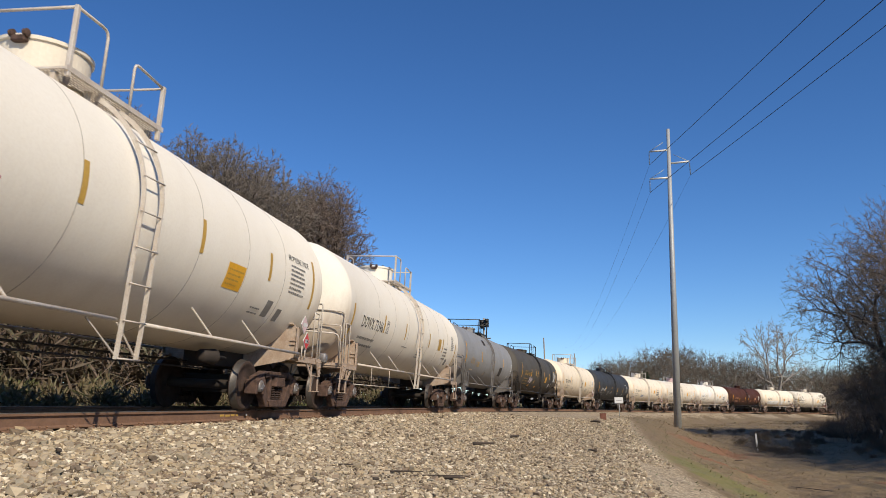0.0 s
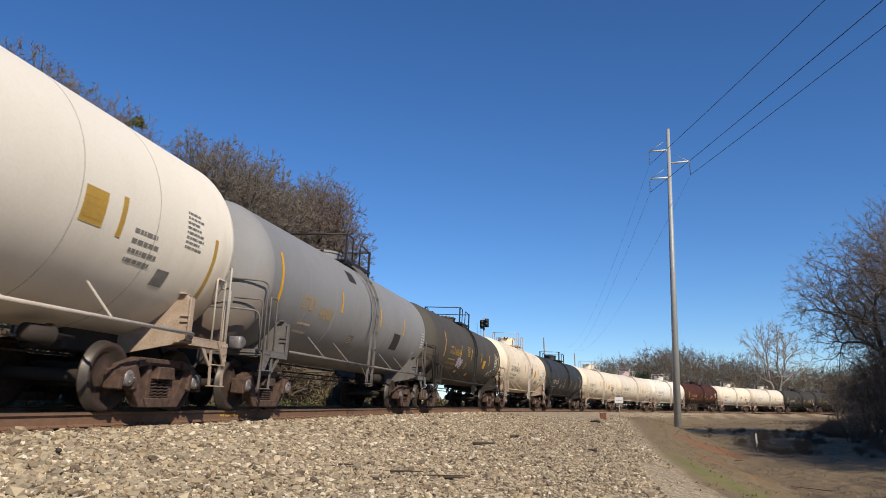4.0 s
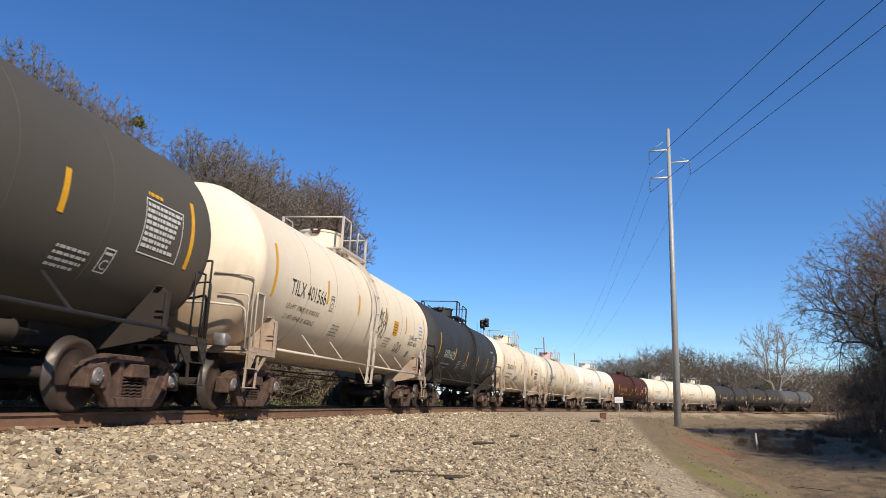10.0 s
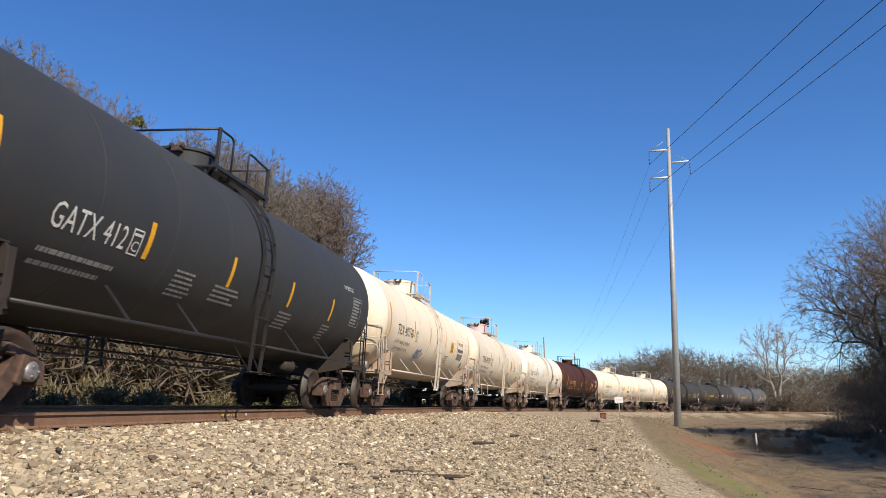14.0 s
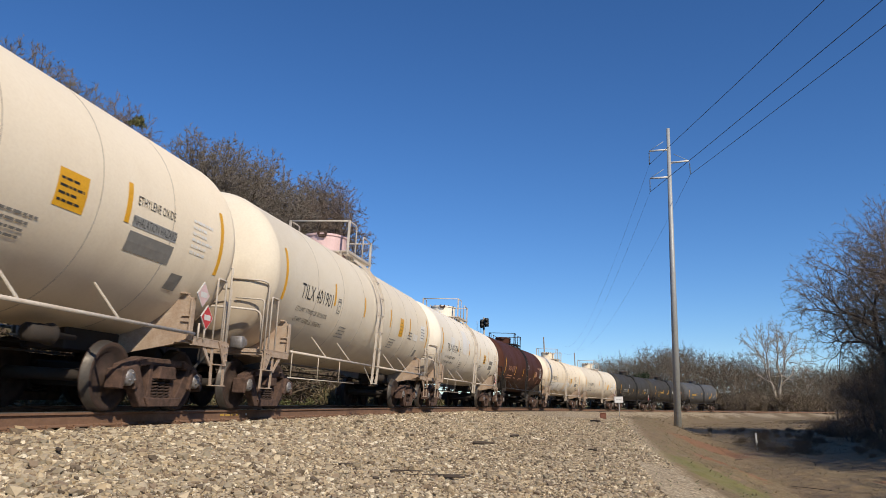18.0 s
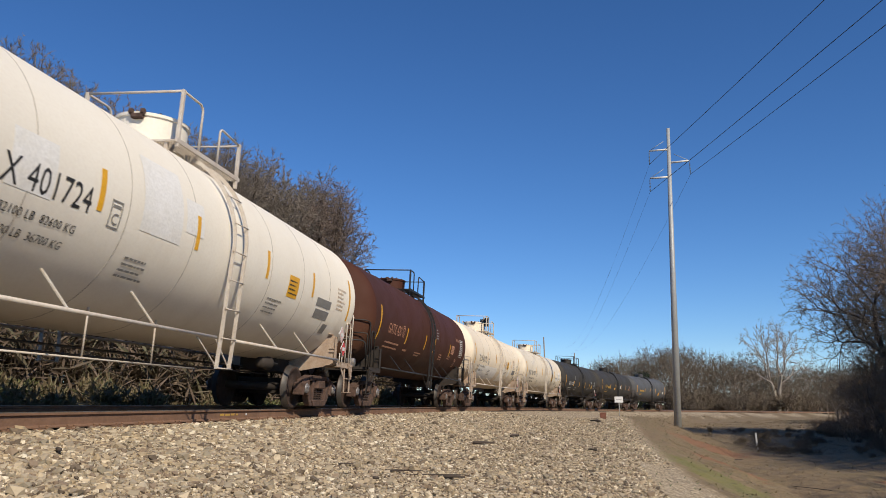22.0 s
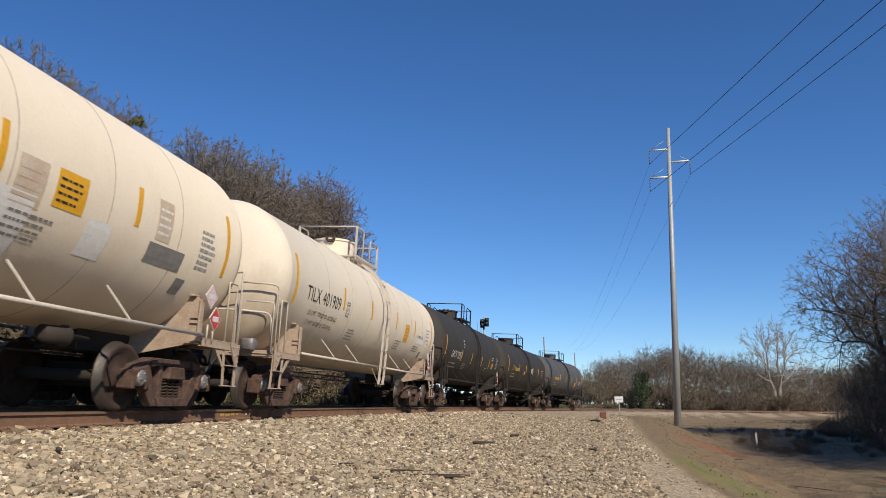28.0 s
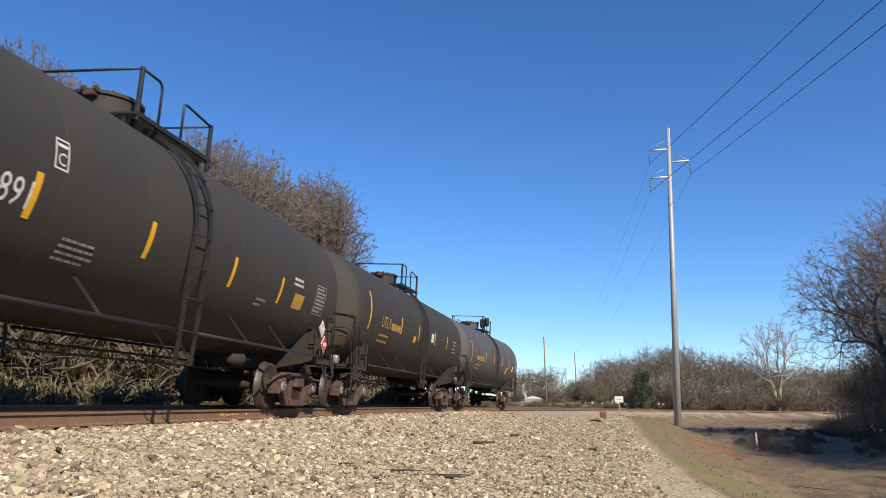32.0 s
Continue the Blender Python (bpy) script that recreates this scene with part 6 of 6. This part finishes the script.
# ---- poles, wires, signs ----
def at_pixel_line(px, r):
    az = math.atan((px - 784) / 1330.0) - radians(8.9)
    return r * math.sin(az), r * math.cos(az)


def power_pole():
    x, y = at_pixel_line(1196.5, 50.0)
    z0 = ground_z(x, y)
    pole = tagged(new("power_pole"), "tall grey steel power pole with three insulated arms", "power pole")
    pole.location = (x, y, z0)
    az = math.atan((1199 - 784) / 1330.0) - radians(8.9)
    across = Vector((math.cos(az), -math.sin(az), 0))
    H = 20.42
    top = across * 0.62 + Vector((0, 0, H))
    mast = part("mast", tube(bmesh.new(), [(0, 0, -0.4), top * 0.5, top], [0.24, 0.18, 0.11], 14), M["galv"], pole)
    ends = []
    for h, sd, ln in ((18.92, -1, 1.28), (17.97, 1, 1.30), (16.97, -1, 1.28)):
        c = top * (h / H)
        e = c + across * sd * ln + Vector((0, 0, 0.02))
        arm = part("arm", tube(bmesh.new(), [c, e], [0.075, 0.055], 8), M["post"], pole)
        part("brace", tube(bmesh.new(), [c + across * sd * 0.32 + Vector((0, 0, 0.60)), e], 0.018, 6), M["galv"], arm)
        b = e + Vector((0, 0, -0.95)) + across * sd * 0.03
        ins = bmesh.new()
        tube(ins, [e, b], 0.014, 6)
        for k in range(8):
            q = e.lerp(b, 0.16 + 0.75 * k / 7)
            lathe(ins, [(-0.02, 0.02), (-0.01, 0.055), (0.02, 0.025)], "z", 8, q)
        part("insulator", ins, M["glassy"], arm)
        ends.append(Vector((x, y, z0)) + b)
    return ends


ENDS = power_pole()


def wire(a, b, sag, thick):
    pts = [a.lerp(b, k / 24) - Vector((0, 0, 4 * sag * (k / 24) * (1 - k / 24))) for k in range(25)]
    me = finish(tube(bmesh.new(), pts, thick, 5), "power_line", M["wire"])
    return tagged(new("power_line", me), "sagging dark power line", "power line", "power lines")


# each conductor runs on from its insulator towards the camera's right and away beyond the bend
for e in ENDS:
    wire(e, e + Vector((22.0, -110.0, 1.5)), 1.2, 0.016)
    wire(e, e + Vector((-5.0, 168.0, 0.5)), 4.0, 0.007)


def far_pole(px, r, top_px_y, thick=0.13):
    x, y = at_pixel_line(px, r)
    z0 = ground_z(x, y)
    h = (725 - top_px_y) / 1300.0 * r - z0
    pole = tagged(new("utility_pole", finish(tube(bmesh.new(), [(0, 0, -0.3), (-0.1, 0, h * 0.5), (-0.25, 0, h)], [thick, thick * 0.85, thick * 0.7], 8), "utility_pole", M["polewood"])), "weathered wooden utility pole", "utility pole", "utility poles")
    pole.location = (x, y, z0)


far_pole(967, 219, 610, 0.24)
far_pole(1021, 300, 638, 0.26)


def small_sign():
    x, y = at_pixel_line(1095.5, 44.0)
    z0 = ground_z(x, y)
    s = tagged(new("trackside_sign"), "small white rectangular sign on a thin post", "sign")
    s.location = (x, y, z0)
    part("post", tube(bmesh.new(), [(0, 0, -0.2), (0, 0, 1.0)], 0.022, 8), M["galv"], s)
    part("panel", box(bmesh.new(), (-0.24, -0.035, 0.78), (0.24, -0.023, 1.12), 0.004), M["rail_sign"], s, "", False)
    part("faded_line", box(bmesh.new(), (-0.15, -0.039, 0.93), (0.15, -0.036, 0.96)), M["ltgrey"], s, "", False)
    s.rotation_euler = (0, 0, -0.05)


small_sign()


def rusty_box():
    x, y = at_pixel_line(1066, 34.0)
    o = tagged(new("junction_box"), "small rusty red metal box on the bank", "box")
    o.location = (x, y, ground_z(x, y))
    part("body", box(bmesh.new(), (-0.12, -0.1, -0.05), (0.14, 0.1, 0.26), 0.012), M["box"], o, "", False)
    part("lid", box(bmesh.new(), (-0.14, -0.12, 0.26), (0.16, 0.12, 0.29), 0.008), M["box"], o, "", False)


rusty_box()


def marker_post():
    x, y = at_pixel_line(1334, 41.0)
    bm = bmesh.new()
    box(bm, (-0.045, -0.012, -0.2), (0.045, 0.012, 0.90), 0.006)
    o = tagged(new("marker_post", finish(bm, "marker_post", M["post"], False)), "thin white plastic marker post, slightly leaning", "post")
    o.location = (x, y, ground_z(x, y))
    o.rotation_euler = (0.0, -0.035, 0.2)


marker_post()


def signal_mast():
    """A colour light signal behind the train: mast, ladder, two dark heads."""
    x, y = at_pixel_line(858, 58.0)
    z0 = ground_z(x, y)
    sg = tagged(new("railway_signal"), "railway colour light signal with black heads on a silver mast", "railway signal")
    sg.location = (x, y, z0)
    part("mast", tube(bmesh.new(), [(0, 0, -0.3), (0, 0, 6.75 - z0)], 0.075, 10), M["galv"], sg)
    for dx, dz in ((-0.12, 5.95), (0.24, 6.05)):
        head = part("signal_head", box(bmesh.new(), (dx - 0.16, -0.3, dz - z0 - 0.05), (dx + 0.16, -0.06, dz - z0 + 0.62), 0.03), M["signal"], sg, "", False)
        for k in range(2):
            bm = bmesh.new()
            lathe(bm, [(-0.52, 0.125), (-0.30, 0.12), (-0.30, 0.10), (-0.50, 0.11)], "y", 12, (dx, 0, dz - z0 + 0.15 + 0.3 * k))
            part("visor", bm, M["signal"], head)
    bm = bmesh.new()
    for u in (-0.55, -0.25):
        tube(bm, [(u, 0.1, 0.0), (u, 0.1, 6.5 - z0)], 0.02, 5)
    for k in range(19):
        tube(bm, [(-0.55, 0.1, 0.4 + 0.33 * k), (-0.25, 0.1, 0.4 + 0.33 * k)], 0.012, 4)
    part("ladder", bm, M["galv"], sg)
    part("platform", box(bmesh.new(), (-0.6, -0.1, 5.15 - z0), (0.5, 0.5, 5.2 - z0)), M["galv"], sg, "", False)


signal_mast()


def shed():
    x, y = at_pixel_line(944, 200.0)
    z0 = ground_z(x, y)
    o = tagged(new("shed"), "small pale grey metal shed far down the line", "shed")
    o.location = (x, y, z0)
    part("wall", box(bmesh.new(), (-2.1, -1.5, -0.3), (2.1, 1.5, 1.65)), M["galv"], o, "", False)
    bm = bmesh.new()
    slab(bm, [(-2.3, 1.65), (2.3, 1.65), (0, 2.35)], -1.7, 1.7)
    part("roof", bm, M["rail_sign"], o, "", False)


shed()


# ---- dead wood and litter on the gravel ----
def stick(px, py, length, thick, turn, r):
    x, y = at_pixel_line(px, r)
    z = ground_z(x, y) + 0.035 + thick * 0.6
    a = Vector((math.cos(turn), math.sin(turn), 0)) * length / 2
    rr = random.Random(int(px * 7))
    pts = [Vector((x, y, z)) - a, Vector((x, y, z + thick * 0.4)) + Vector((rr.uniform(-1, 1), rr.uniform(-1, 1), 0)) * length * 0.05, Vector((x, y, z)) + a]
    me = finish(tube(bmesh.new(), bend(pts, length * 0.2), [thick * f for f in np.linspace(1, 0.6, len(bend(pts, length * 0.2)))], 6), "stick", M["deadwood"])
    return tagged(new("fallen_stick", me), "dark dead stick lying on the ballast", "stick", "dead wood on the gravel")


for px, py, ln, th_, tn in ((110, 812, 0.17, 0.022, 2.5), (668, 860, 0.08, 0.02, 0.3), (800, 857, 0.36, 0.02, 0.12), (716, 846, 0.55, 0.012, 0.05), (770, 852, 0.8, 0.009, 0.2), (910, 783, 0.55, 0.028, 1.2), (855, 797, 0.5, 0.03, 0.3),
                            (615, 834, 0.22, 0.012, 0.1), (920, 738, 1.0, 0.03, 1.9), (1045, 808, 0.4, 0.02, 2.0), (480, 800, 0.06, 0.014, 0.5), (1052, 757, 0.7, 0.05, 2.2), (1420, 870, 1.6, 0.012, 2.2), (1300, 822, 0.5, 0.02, 0.4)):
    drop = (py - 725) / 1330.0
    az = math.atan((px - 784) / 1330.0) - radians(8.9)
    cosine = math.cos(math.atan((px - 784) / 1330.0))
    r = 3.0
    while r < 60:
        x, y = r * math.sin(az), r * math.cos(az)
        if ground_z(x, y) > EYE[2] - drop * cosine * r:
            break
        r += 0.05
    stick(px, py, ln * 0.75, th_ * 0.95, tn, r)


def rail_marks():
    """Faded yellow maker's paint and a white dot on the near rail's web."""
    for s0, s1, mat, z0, z1 in ((12.6, 12.75, "oldyellow", -0.11, -0.075), (12.8, 12.98, "oldyellow", -0.115, -0.08), (13.02, 13.16, "oldyellow", -0.11, -0.075), (13.22, 13.3, "oldyellow", -0.11, -0.08), (13.62, 13.68, "white", -0.11, -0.075)):
        bm = bmesh.new()
        bm.faces.new([bm.verts.new(track(s, 0.7535 + 0.0145, z)) for s, z in ((s0, z0), (s1, z0), (s1, z1), (s0, z1))])
        part("paint_mark", bm, M[mat], rail_near, "", False)


rail_marks()


def motions():
    for car, spec, tc, sets in CARS:
        rows = []
        for k in range(33):
            s = spec["middle"] - travel(k)
            rows.append((k, seat_on_track(max(s, -59 + tc), tc)))
        walk(car, rows)
        for ws in sets:
            base = ws.location.copy()
            turn = [(t / 10, Matrix.Translation(base) @ Matrix.Rotation(-travel(t / 10) / 0.457, 4, "Y")) for t in range(0, 321)]
            walk(ws, turn)


motions()
